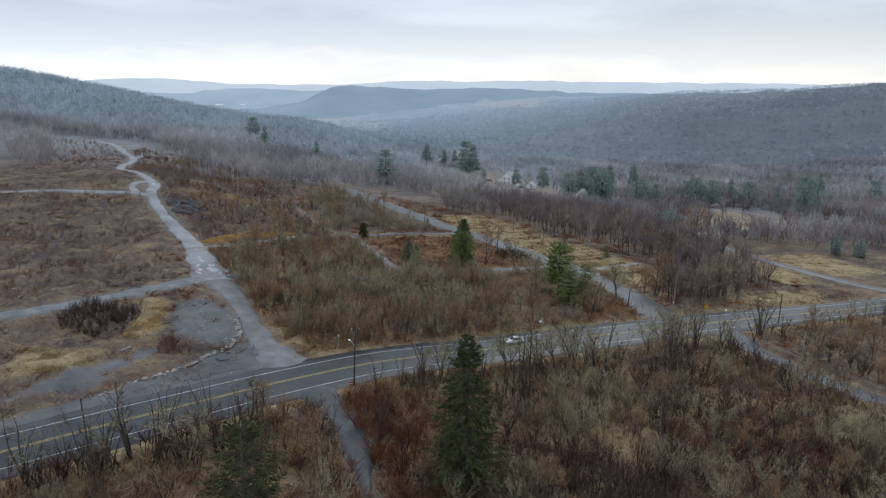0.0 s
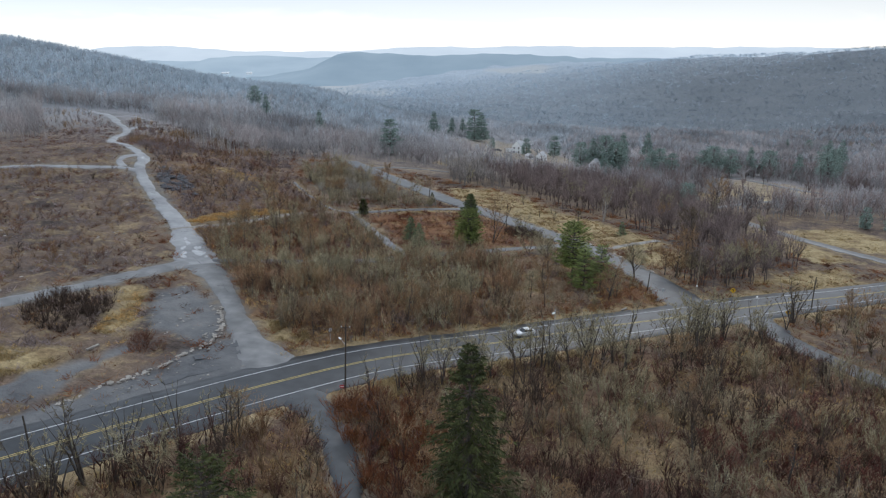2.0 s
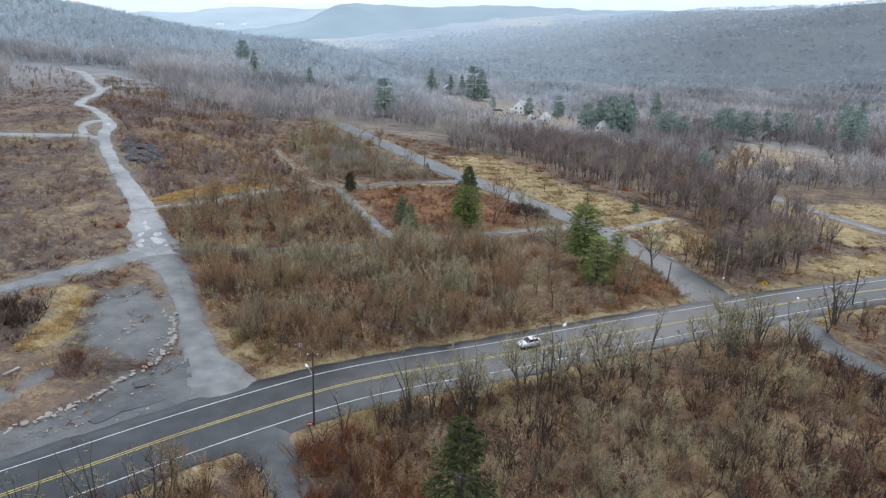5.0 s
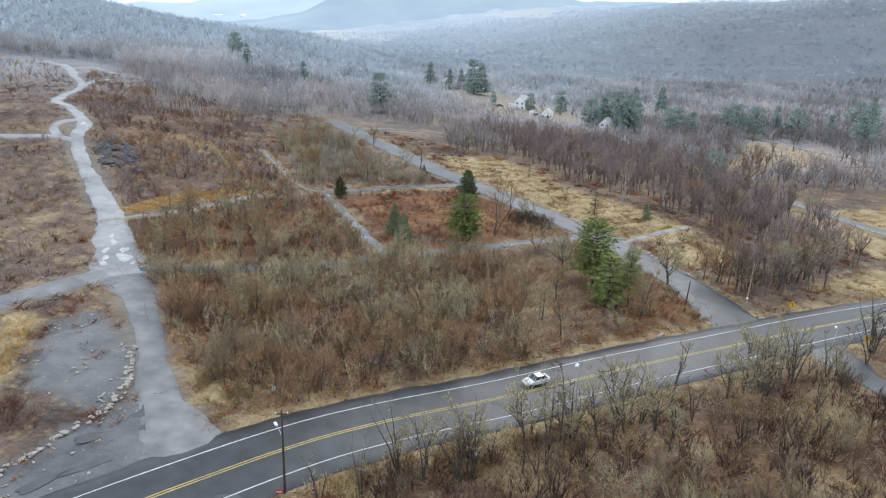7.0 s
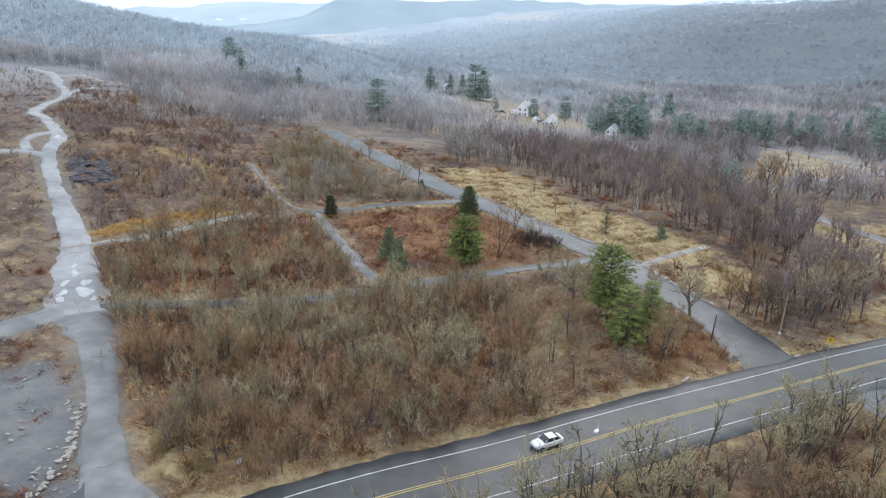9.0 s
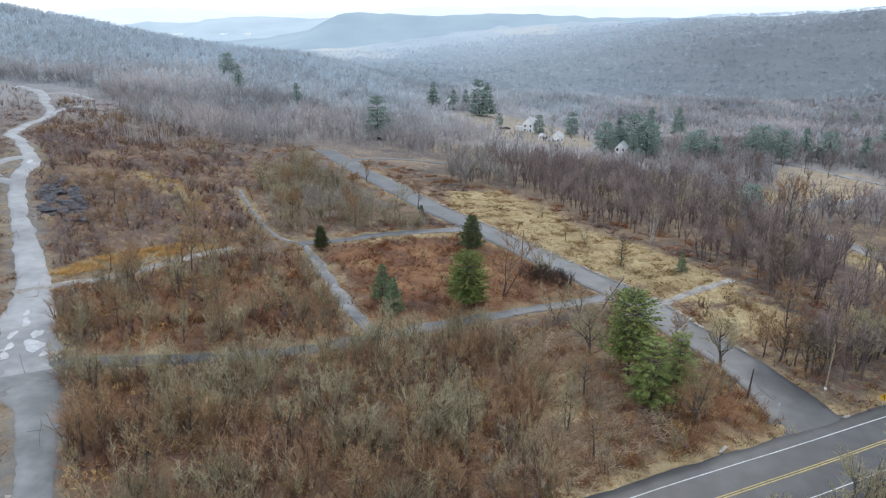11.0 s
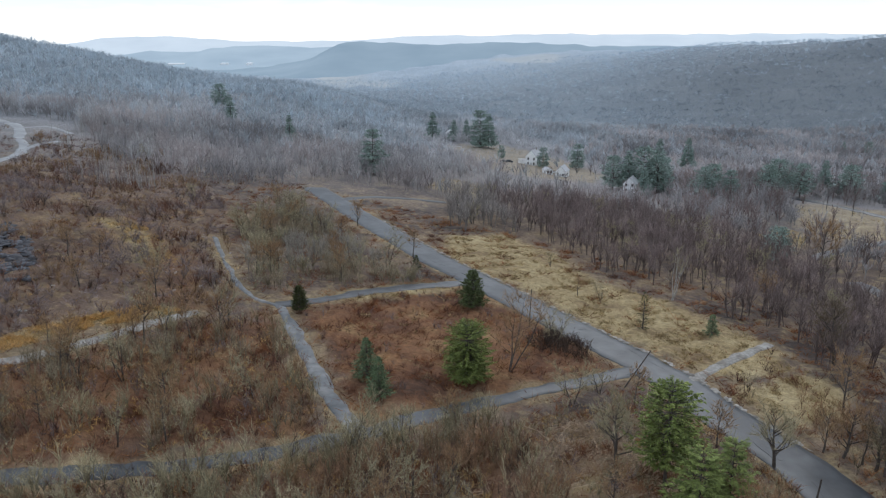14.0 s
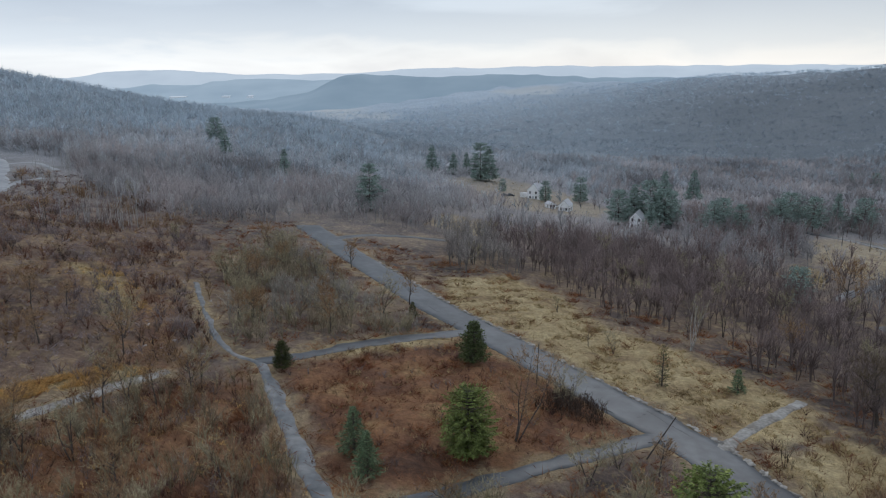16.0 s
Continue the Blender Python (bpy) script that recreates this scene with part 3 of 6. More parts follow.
main_road = ribbon("road", MAIN, 6.9, ASPHALT, 0.12, "two-lane grey asphalt road with painted lines", across=9)
for off_, mt, nm in ((4.45, WHITE_PAINT, "edge_line"), (-4.45, WHITE_PAINT, "edge_line"), (0.19, YELLOW_PAINT, "centre_line"), (-0.19, YELLOW_PAINT, "centre_line")):
    ribbon(nm, MAIN, 0.085, mt, 0.12 * (1 - 0.8 * (off_ / 6.9) ** 6) + 0.06 * (1 - (off_ / 6.9) ** 2), parent=main_road, offset=off_, wobble=0.015, across=2, z_extra=0.015, thick=0.02)
street = ribbon("street", STREET, np.interp(np.arange(len(STREET)), [0, 2, 3, 6, 10, 400], [9.5, 7.2, 6.2, 5.2, 4.8, 5.0]), OLD_ASPHALT, 0.1, "abandoned patched grey asphalt street", across=7, wobble=0.35, seed=3, sink=9)
track_half = np.interp(np.arange(len(TRACK)) * 2.0, [0, 8, 16, 30, 48, 58, 66, 76, 90, 110, 150, 290, 345, 380], [5.6, 4.2, 2.6, 2.1, 2.3, 4.4, 4.8, 4.0, 3.0, 2.0, 1.7, 1.6, 2.4, 4.2])
JOIN = 29
track = ribbon("track", TRACK[:JOIN + 1], track_half[:JOIN + 1], BROKEN_GREY, 0.1, "grey broken asphalt track off the main road", wobble=0.4, seed=5, sink=9)
ribbon("track", TRACK[JOIN:], track_half[JOIN:], GRAVEL, 0.1, "pale broken asphalt and gravel track", wobble=0.4, seed=5)
ribbon("track", SPUR_WEST, 2.2, BROKEN_GREY, 0.08, "pale gravel track branching through brush", wobble=0.6, seed=6)
ribbon("track", SPUR_UPPER, 1.5, GRAVEL, 0.15, "narrow pale gravel track over the heath", wobble=0.4, seed=7)
ribbon("track", LOOP, 1.1, GRAVEL, 0.16, "small gravel loop beside the track", wobble=0.3, seed=8)
ribbon("track", FORK, 1.3, GRAVEL, 0.16, "gravel fork at the far end of the track", wobble=0.4, seed=20)
ribbon("track", BYWAY, 1.1, GRAVEL, 0.16, "short gravel loop off the track", wobble=0.4, seed=21)
ribbon("path", PATH_DIRT, 1.15, DIRT, 0.22, "pale dirt path beside orange grass", "path", wobble=0.35, seed=9)
ribbon("lane", LANE_LOW, 1.6, OLD_ASPHALT, 0.12, "narrow overgrown asphalt lane", "lane", wobble=0.5, seed=10, sink=10)
ribbon("lane", LANE_SIDE, np.interp(np.arange(len(LANE_SIDE)), [0, 20, 26, 32, 60], [1.4, 1.2, 0.4, 0.55, 0.5]), LANE_GREY, 0.1, "narrow cracked asphalt lane through saplings", "lane", wobble=0.4, seed=11)
ribbon("lane", LANE_HIGH, 1.7, OLD_ASPHALT, 0.13, "narrow asphalt lane joining the old street", "lane", wobble=0.5, seed=12)
ribbon("lane", STREET_BACK, 1.8, OLD_ASPHALT, 0.13, "short grey lane behind the copse", "lane", wobble=0.4, seed=13)
ribbon("drive", DRIVE, 1.1, DIRT, 0.11, "pale concrete and dirt drive through straw grass", "drive", wobble=0.35, seed=14)
ribbon("side_road", SIDE_ROAD, np.interp(np.arange(len(SIDE_ROAD)), [0, 2, 6, 400], [8.0, 5.5, 3.1, 2.9]), OLD_ASPHALT, 0.11, "grey side road among bare trees", wobble=0.4, seed=15, sink=7)
ribbon("side_road", FAR_ROAD, 2.8, OLD_ASPHALT, 0.13, "grey road past straw fields", wobble=0.4, seed=16)
ribbon("side_road", LANE_EAST, 2.0, OLD_ASPHALT, 0.25, "grey lane across the straw fields", wobble=0.4, seed=19)
ribbon("drive", SOUTH_DRIVE, np.interp(np.arange(len(SOUTH_DRIVE)), [0, 2, 5, 8, 12, 16, 30], [4.4, 3.4, 2.7, 2.2, 1.5, 0.6, 0.3]), OLD_ASPHALT, 0.1, "grey overgrown drive off the main road", "drive", wobble=0.5, seed=17)
ribbon("side_road", VALLEY_ROAD, 2.4, OLD_ASPHALT, 0.3, "grey road in the valley", wobble=0.4, seed=18)


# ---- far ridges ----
# the ridge emits its own colour: haze painted in as pale blue plus glow
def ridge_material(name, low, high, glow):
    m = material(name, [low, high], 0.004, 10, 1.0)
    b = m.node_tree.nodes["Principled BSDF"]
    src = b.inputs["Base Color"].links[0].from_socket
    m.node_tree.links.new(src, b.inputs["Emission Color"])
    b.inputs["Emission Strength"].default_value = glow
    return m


def ridge(name, far, profile, mat, label):
    """A long hill at that distance ahead; profile: bearing (tangent) and height above the eye's level at the walk's end, in parts of the distance."""
    t = np.linspace(profile[0][0], profile[-1][0], 160)
    h = np.interp(t, [p[0] for p in profile], [p[1] for p in profile])
    h = h + 0.0006 * wave(t * 1000, t * 0, 30, far) + 0.0004 * wave(t * 1000, t * 0, 9, far + 1)
    verts, faces = [], []
    for k, (dy, dz) in enumerate(((-700, None), (-420, 0.35), (-180, 0.75), (-50, 0.97), (0, 1.0), (200, 0.9), (500, None))):
        for a, b in zip(t, h):
            top = 55 + b * far
            z = -60 if dz is None else -60 + (top + 60) * dz
            verts.append((a * far, 122 + far + dy * (far / 3500) + 30 * math.sin(a * 40), z))
    n = len(t)
    for k in range(6):
        for i in range(n - 1):
            a = k * n + i
            faces.append((a, a + 1, a + n + 1, a + n))
    return tagged(finish(new(name, mesh_of(name, verts, faces)), mat, True), label, "hill", kind="structure")


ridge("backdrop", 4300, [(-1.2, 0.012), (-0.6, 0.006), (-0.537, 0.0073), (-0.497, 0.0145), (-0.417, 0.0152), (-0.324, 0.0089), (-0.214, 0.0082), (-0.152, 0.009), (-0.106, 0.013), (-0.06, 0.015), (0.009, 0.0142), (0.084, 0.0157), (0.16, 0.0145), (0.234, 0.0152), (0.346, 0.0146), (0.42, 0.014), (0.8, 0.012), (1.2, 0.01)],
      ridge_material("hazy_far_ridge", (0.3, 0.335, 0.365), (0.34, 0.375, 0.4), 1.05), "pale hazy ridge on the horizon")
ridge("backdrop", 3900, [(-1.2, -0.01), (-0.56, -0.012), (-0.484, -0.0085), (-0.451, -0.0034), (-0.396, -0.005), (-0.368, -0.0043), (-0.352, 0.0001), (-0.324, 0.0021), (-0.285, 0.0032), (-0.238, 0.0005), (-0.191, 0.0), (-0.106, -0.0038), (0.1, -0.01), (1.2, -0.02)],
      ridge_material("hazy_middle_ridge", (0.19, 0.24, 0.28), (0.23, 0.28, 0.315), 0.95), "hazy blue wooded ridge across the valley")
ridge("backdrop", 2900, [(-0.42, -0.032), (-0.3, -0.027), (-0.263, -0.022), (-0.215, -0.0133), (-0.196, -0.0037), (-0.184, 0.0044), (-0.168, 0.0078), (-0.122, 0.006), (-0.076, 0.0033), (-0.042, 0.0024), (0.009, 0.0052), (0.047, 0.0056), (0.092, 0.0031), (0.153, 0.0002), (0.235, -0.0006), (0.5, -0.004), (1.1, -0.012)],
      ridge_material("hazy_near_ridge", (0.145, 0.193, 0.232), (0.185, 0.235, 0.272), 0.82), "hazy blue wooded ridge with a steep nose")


# ---- plants ----
class Sticks:
    """Collects tapered sticks and flat slivers as vertices and triangles."""

    def __init__(self, seed):
        self.v, self.f, self.rng = [], [], np.random.default_rng(seed)

    def stick(self, a, b, r0, r1, sides=3):
        a, b = np.array(a, float), np.array(b, float)
        d = (b - a) / max(1e-6, np.linalg.norm(b - a))
        u = np.cross(d, (0.3, 0.9, 0.1))
        u /= np.linalg.norm(u)
        w = np.cross(d, u)
        k = len(self.v)
        for p, r in ((a, r0), (b, r1)):
            for i in range(sides):
                q = 2 * math.pi * i / sides
                self.v.append(p + r * (math.cos(q) * u + math.sin(q) * w))
        for i in range(sides):
            j = (i + 1) % sides
            self.f += [(k + i, k + j, k + sides + j), (k + i, k + sides + j, k + sides + i)]

    def sliver(self, a, b, w):
        a, b = np.array(a, float), np.array(b, float)
        d = b - a
        s = np.cross(d, self.rng.normal(size=3))
        s *= 0.5 * w / max(1e-6, np.linalg.norm(s))
        k = len(self.v)
        self.v += [a - s, a + s, b]
        self.f.append((k, k + 1, k + 2))

    def leaf(self, a, b, w, flat=0.6):
        """A slender diamond from a to b."""
        a, b = np.array(a, float), np.array(b, float)
        d = b - a
        up = np.array((0, 0, 1.0)) * flat + self.rng.normal(size=3) * (1 - flat)
        s = np.cross(d, up)
        s *= 0.5 * w / max(1e-6, np.linalg.norm(s))
        m = a + d * 0.45
        k = len(self.v)
        self.v += [a, m - s, b, m + s]
        self.f += [(k, k + 1, k + 2), (k, k + 2, k + 3)]

    def arrays(self):
        return np.array(self.v), np.array(self.f)

    def mesh(self, name):
        return mesh_of(name, self.v, self.f)


def unit(v):
    return v / max(1e-9, np.linalg.norm(v))


def bare_parts(seed, h, spread=0.45, limbs=11, subs=5, twigs=5, stems=1, thick=1.0, low=0.25, twig_w=0.05):
    """Trunk and crown of a leafless tree of height h."""
    trunk, crown = Sticks(seed), Sticks(seed + 1)
    rng = np.random.default_rng(seed)
    for s in range(stems):
        lean = rng.normal(size=2) * (0.05 if stems == 1 else 0.22)
        pts, p = [], np.array([0.12 * s, 0.1 * (s % 2), -0.5])
        for k in range(5):
            pts.append(p.copy())
            p = p + np.array([*(lean * h / 4 + rng.normal(size=2) * 0.025 * h), h * 0.92 / 4])
        r = 0.017 * h * thick / math.sqrt(stems)
        for k in range(4):
            trunk.stick(pts[k], pts[k + 1], r * (1 - 0.24 * k), r * (1 - 0.24 * (k + 1)) + 0.01, 5 if k < 2 else 4)
        for i in range(limbs // stems + 1):
            f = rng.uniform(low, 0.97)
            k = min(3, int(f * 4))
            base = pts[k] + (pts[k + 1] - pts[k]) * (f * 4 - k)
            a = rng.uniform(0, 2 * math.pi)
            rise = rng.uniform(0.5, 1.2)
            way = unit(np.array([math.cos(a), math.sin(a), rise]))
            ln = h * spread * rng.uniform(0.6, 1.1) * (1.15 - 0.65 * f)
            mid = base + way * ln * 0.5
            tip = mid + unit(way + np.array([0, 0, 0.5]) + rng.normal(size=3) * 0.25) * ln * 0.5
            rl = r * 0.42 * (1.1 - 0.6 * f)
            trunk.stick(base, mid, rl, rl * 0.6)
            trunk.stick(mid, tip, rl * 0.6, 0.012)
            for j in range(subs):
                g = rng.uniform(0.25, 1.0)
                b0 = base + (mid - base) * g * 2 if g < 0.5 else mid + (tip - mid) * (g * 2 - 1)
                w2 = unit(way * 0.7 + rng.normal(size=3) * 0.65 + np.array([0, 0, 0.35]))
                l2 = ln * rng.uniform(0.3, 0.6)
                t2 = b0 + w2 * l2
                crown.sliver(b0, t2, twig_w * 1.5)
                for q in range(twigs):
                    b3 = b0 + (t2 - b0) * rng.uniform(0.2, 1.0)
                    w3 = unit(w2 * 0.8 + rng.normal(size=3) * 0.6 + np.array([0, 0, 0.3]))
                    crown.sliver(b3, b3 + w3 * l2 * rng.uniform(0.35, 0.8), twig_w)
    return trunk, crown


def sapling_parts(seed, h, stems=3, twigs=9, w=0.06, fan=0.2):
    """A slim young tree or shrub with a few upright stems; also how light each point is (stems darker than twigs)."""
    s = Sticks(seed)
    rng = s.rng
    light = []
    for k in range(stems):
        lean = rng.normal(size=2) * fan * h
        top = np.array([lean[0], lean[1], h * rng.uniform(0.65, 1.0)])
        mid = top * 0.5 + np.array([*(rng.normal(size=2) * 0.05 * h), 0])
        s.sliver((0, 0, -0.3), mid * 1.02, w * 2.6)
        s.sliver(mid * 0.9, top, w * 1.7)
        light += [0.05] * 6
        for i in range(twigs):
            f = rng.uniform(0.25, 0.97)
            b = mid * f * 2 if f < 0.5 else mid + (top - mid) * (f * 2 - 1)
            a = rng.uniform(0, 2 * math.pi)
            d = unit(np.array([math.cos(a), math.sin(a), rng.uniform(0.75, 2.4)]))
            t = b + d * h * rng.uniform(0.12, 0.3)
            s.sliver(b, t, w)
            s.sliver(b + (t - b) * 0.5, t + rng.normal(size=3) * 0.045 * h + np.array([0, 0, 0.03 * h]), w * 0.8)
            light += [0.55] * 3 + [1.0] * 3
    v, f = s.arrays()
    return v, f, np.array(light)


def dome_parts(seed, h, wide=0.34, limbs=11, twigs=110, w=0.045, stems=1, fork=0.3, thick=1.0):
    """A leafless tree or tall shrub with a rounded crown of fine twigs; also how light each point is (wood darker than twigs)."""
    s = Sticks(seed)
    rng = s.rng
    light, boughs = [], []
    for k in range(stems):
        a = rng.uniform(0, 2 * math.pi)
        lean = np.array([math.cos(a), math.sin(a)]) * (0.1 * h if stems > 1 else 0.03 * h) * rng.uniform(0.5, 1.3)
        foot = np.array([lean[0] * 0.25, lean[1] * 0.25, -0.4])
        crotch = np.array([*lean, h * fork * rng.uniform(0.8, 1.2)])
        r = 0.014 * h * thick / math.sqrt(stems)
        s.stick(foot, crotch, r, r * 0.75)
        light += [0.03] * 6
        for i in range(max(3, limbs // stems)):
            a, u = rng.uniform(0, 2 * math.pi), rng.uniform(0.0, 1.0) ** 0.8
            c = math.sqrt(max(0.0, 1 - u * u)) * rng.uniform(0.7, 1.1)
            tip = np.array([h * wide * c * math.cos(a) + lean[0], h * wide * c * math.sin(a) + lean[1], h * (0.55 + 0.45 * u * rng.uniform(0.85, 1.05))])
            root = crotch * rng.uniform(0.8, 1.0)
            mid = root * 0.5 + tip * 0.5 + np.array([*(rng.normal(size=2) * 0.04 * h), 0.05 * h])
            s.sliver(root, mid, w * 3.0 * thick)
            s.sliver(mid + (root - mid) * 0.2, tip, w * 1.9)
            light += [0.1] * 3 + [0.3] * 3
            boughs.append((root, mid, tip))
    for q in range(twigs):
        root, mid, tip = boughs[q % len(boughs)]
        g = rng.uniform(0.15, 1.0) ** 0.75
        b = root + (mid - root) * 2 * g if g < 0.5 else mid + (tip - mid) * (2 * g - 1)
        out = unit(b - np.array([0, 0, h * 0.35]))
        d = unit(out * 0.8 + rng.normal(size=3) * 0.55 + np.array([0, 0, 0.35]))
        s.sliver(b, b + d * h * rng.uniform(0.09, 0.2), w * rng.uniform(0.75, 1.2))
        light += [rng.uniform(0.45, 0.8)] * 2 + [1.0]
    v, f = s.arrays()
    return v, f, np.array(light)


def tuft_parts(seed, h, blades, w, splay=0.7):
    s = Sticks(seed)
    rng = s.rng
    for k in range(blades):
        a = rng.normal(size=2) * 0.35 * h
        s.sliver((a[0], a[1], -0.1), (a[0] + rng.normal() * splay * h, a[1] + rng.normal() * splay * h, h * rng.uniform(0.35, 1.0)), w)
    return s.arrays()


def far_tree_parts(seed, h, twigs=22, wide=0.34):
    """A leafless tree seen from afar: a stem and a rounded fan of boughs."""
    s = Sticks(seed)
    rng = s.rng
    s.sliver((0, 0, -0.5), (rng.normal() * 0.3, rng.normal() * 0.3, h * 0.75), 0.3)
    for k in range(twigs):
        a, u = rng.uniform(0, 2 * math.pi), rng.uniform(-0.35, 1.0)
        c = math.sqrt(1 - u * u) * rng.uniform(0.75, 1.08)
        root = np.array([0, 0, h * rng.uniform(0.3, 0.6)])
        tip = np.array([h * wide * c * math.cos(a), h * wide * c * math.sin(a), h * (0.6 + 0.38 * u * rng.uniform(0.85, 1.08))])
        if k % 2:
            s.sliver(root, tip, rng.uniform(0.15, 0.3))
        else:
            s.sliver(tip, root + (tip - root) * 0.35, rng.uniform(0.2, 0.4))
    return s.arrays()


def birch_far_parts(seed, h):
    s = Sticks(seed)
    for k in range(2):
        a = s.rng.normal(size=2) * 0.5
        s.stick((a[0], a[1], -0.4), (a[0] + s.rng.normal() * 0.7, a[1] + s.rng.normal() * 0.7, h * s.rng.uniform(0.75, 1)), 0.085, 0.02)
    return s.arrays()


def scatter(name, protos, places, mat, label, category, ground_sink=0.05):
    """One mesh of many plants: places is an array of x, y, size, tint."""
    rng = np.random.default_rng(len(places) + 3)
    places = np.asarray(places, float)
    z = height(places[:, 0], places[:, 1]) - ground_sink
    which = rng.integers(0, len(protos), len(places))
    vs, fs, ts, base = [], [], [], 0
    for k, (pv, pf, *light) in enumerate(protos):
        sel = np.nonzero(which == k)[0]
        if not len(sel):
            continue
        a = rng.uniform(0, 2 * math.pi, len(sel))
        s = places[sel, 2]
        sx = s * rng.uniform(0.85, 1.2, len(sel))
        c, n = np.cos(a) * sx, np.sin(a) * sx
        x = c[:, None] * pv[None, :, 0] - n[:, None] * pv[None, :, 1] + places[sel, 0][:, None]
        y = n[:, None] * pv[None, :, 0] + c[:, None] * pv[None, :, 1] + places[sel, 1][:, None]
        zz = s[:, None] * pv[None, :, 2] + z[sel][:, None]
        vs.append(np.stack([x, y, zz], -1).reshape(-1, 3))
        fs.append((pf[None] + (base + np.arange(len(sel)) * len(pv))[:, None, None]).reshape(-1, 3))
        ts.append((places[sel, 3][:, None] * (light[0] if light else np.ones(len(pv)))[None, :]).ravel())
        base += len(sel) * len(pv)
    v, f, t = np.concatenate(vs), np.concatenate(fs), np.concatenate(ts)
    me = bpy.data.meshes.new(name)
    me.vertices.add(len(v))
    me.vertices.foreach_set("co", v.astype(np.float32).ravel())
    me.loops.add(f.size)
    me.loops.foreach_set("vertex_index", f.ravel().astype(np.int32))
    me.polygons.add(len(f))
    me.polygons.foreach_set("loop_start", np.arange(0, f.size, 3, dtype=np.int32))
    me.update()
    me.attributes.new("tint", "FLOAT", "POINT").data.foreach_set("value", t.astype(np.float32))
    return tagged(finish(new(name, me), mat), label, category, kind="stuff")


def sow(poly, count, seed, clear=1.0, clump=0.0, clump_size=12, size=(0.7, 1.2), edge=0.0):
    """Random places in a polygon, off the ways, thicker in clumps."""
    rng = np.random.default_rng(seed)
    p = np.array(poly, float)
    lo, hi = p.min(0), p.max(0)
    x, y = rng.uniform(lo[0], hi[0], count * 3), rng.uniform(lo[1], hi[1], count * 3)
    keep = inside(x, y, poly) > edge
    x, y = x[keep], y[keep]
    if len(x) > 0:
        keep = nearest_way(x, y) > clear
        if clump:
            keep &= wave(x, y, clump_size, seed + 0.5) * 0.6 + 0.5 > rng.uniform(0, 1, len(x)) * clump
        x, y = x[keep][:count], y[keep][:count]
    return np.stack([x, y, rng.uniform(*size, len(x)), rng.uniform(0, 1, len(x))], -1)


def without(places, polys, margin=0.0, share=0.0):
    """Leaves out the places inside the polygons, but for a share of them."""
    rng = np.random.default_rng(5)
    keep = np.ones(len(places), bool)
    for poly in polys:
        keep &= ~((inside(places[:, 0], places[:, 1], poly) > margin) & (rng.uniform(0, 1, len(places)) > share))
    return places[keep]


THICKET_WEST = [(-27, 137.2), (-33, 143), (-43, 152), (-52.5, 171), (-58, 178.5), (-36, 185), (-16, 195), (-8, 202), (8, 206), (14, 190), (12, 172), (15, 161), (-6, 149)]
THICKET_EAST = [(14, 168), (12, 190), (10, 206), (26, 222), (40, 216), (50, 196), (52, 188), (34, 174), (20, 164)]
BLOCK_WEST = [(-56, 184), (-20, 198), (-18, 203), (-36, 238), (-48, 234), (-60, 222), (-74, 205), (-70, 190)]
PLOT = [(-12, 203), (28, 230), (22, 250), (4, 276), (-8, 268), (-22, 258), (-33, 246)]
COPSE = [(-44, 254), (-22, 264), (-9, 273), (-17, 284), (-28, 299), (-40, 321), (-56, 350), (-68, 344), (-62, 300), (-52, 270)]
HEATH_WEST = [(-72, 172), (-98, 140), (-150, 150), (-170, 250), (-125, 268), (-108, 248)]
HEATH_NORTH = [(-84, 210), (-62, 232), (-44, 250), (-62, 290), (-80, 340), (-125, 400), (-190, 420), (-150, 330), (-120, 268)]
HEATH_SOUTH = [(-66, 160), (-92, 132), (-120, 95), (-80, 80), (-62, 104), (-60, 125), (-54, 140), (-64, 150)]
SOUTH = [(-70, 68), (-48, 90), (-24, 113), (-4, 129), (24, 145), (60, 166), (69, 172), (72, 158), (84, 140), (110, 112), (60, 40), (-30, 40)]
SOUTH_EAST = [(78, 180), (120, 200), (160, 215), (170, 150), (125, 110), (84, 154)]
BELT = [(-4, 334), (16, 338), (30, 324), (40, 296), (56, 284), (68, 256), (74, 232), (68, 214), (60, 200), (70, 198), (84, 207), (104, 232), (110, 262), (108, 300), (110, 340), (70, 392), (30, 400), (-10, 392)]
NORTH_EAST = [(60, 196), (50, 212), (44, 224), (58, 232), (72, 240), (76, 222), (72, 204)]

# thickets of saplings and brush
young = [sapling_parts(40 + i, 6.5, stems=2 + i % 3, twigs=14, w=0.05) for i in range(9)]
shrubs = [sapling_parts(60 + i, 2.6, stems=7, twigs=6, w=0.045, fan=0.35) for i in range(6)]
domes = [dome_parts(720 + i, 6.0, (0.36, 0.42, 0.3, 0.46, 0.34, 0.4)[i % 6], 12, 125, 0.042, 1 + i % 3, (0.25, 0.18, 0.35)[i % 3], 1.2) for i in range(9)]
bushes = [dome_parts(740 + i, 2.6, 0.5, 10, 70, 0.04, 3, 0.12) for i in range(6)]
brambles = [tuft_parts(80 + i, 1.0, 13, 0.09, 0.8) for i in range(6)]
tufts = [tuft_parts(100 + i, 0.55, 9, 0.1, 0.6) for i in range(5)]


def drifts(places, size, seed, cuts):
    """Splits places into drifts by a smooth uneven field; cuts: rising levels of it."""
    rng = np.random.default_rng(seed)
    v = wave(places[:, 0], places[:, 1], size, seed) + rng.normal(0, 0.16, len(places))
    lo = -9.0
    for hi in (*cuts, 9.0):
        yield places[(v >= lo) & (v < hi)]
        lo = hi


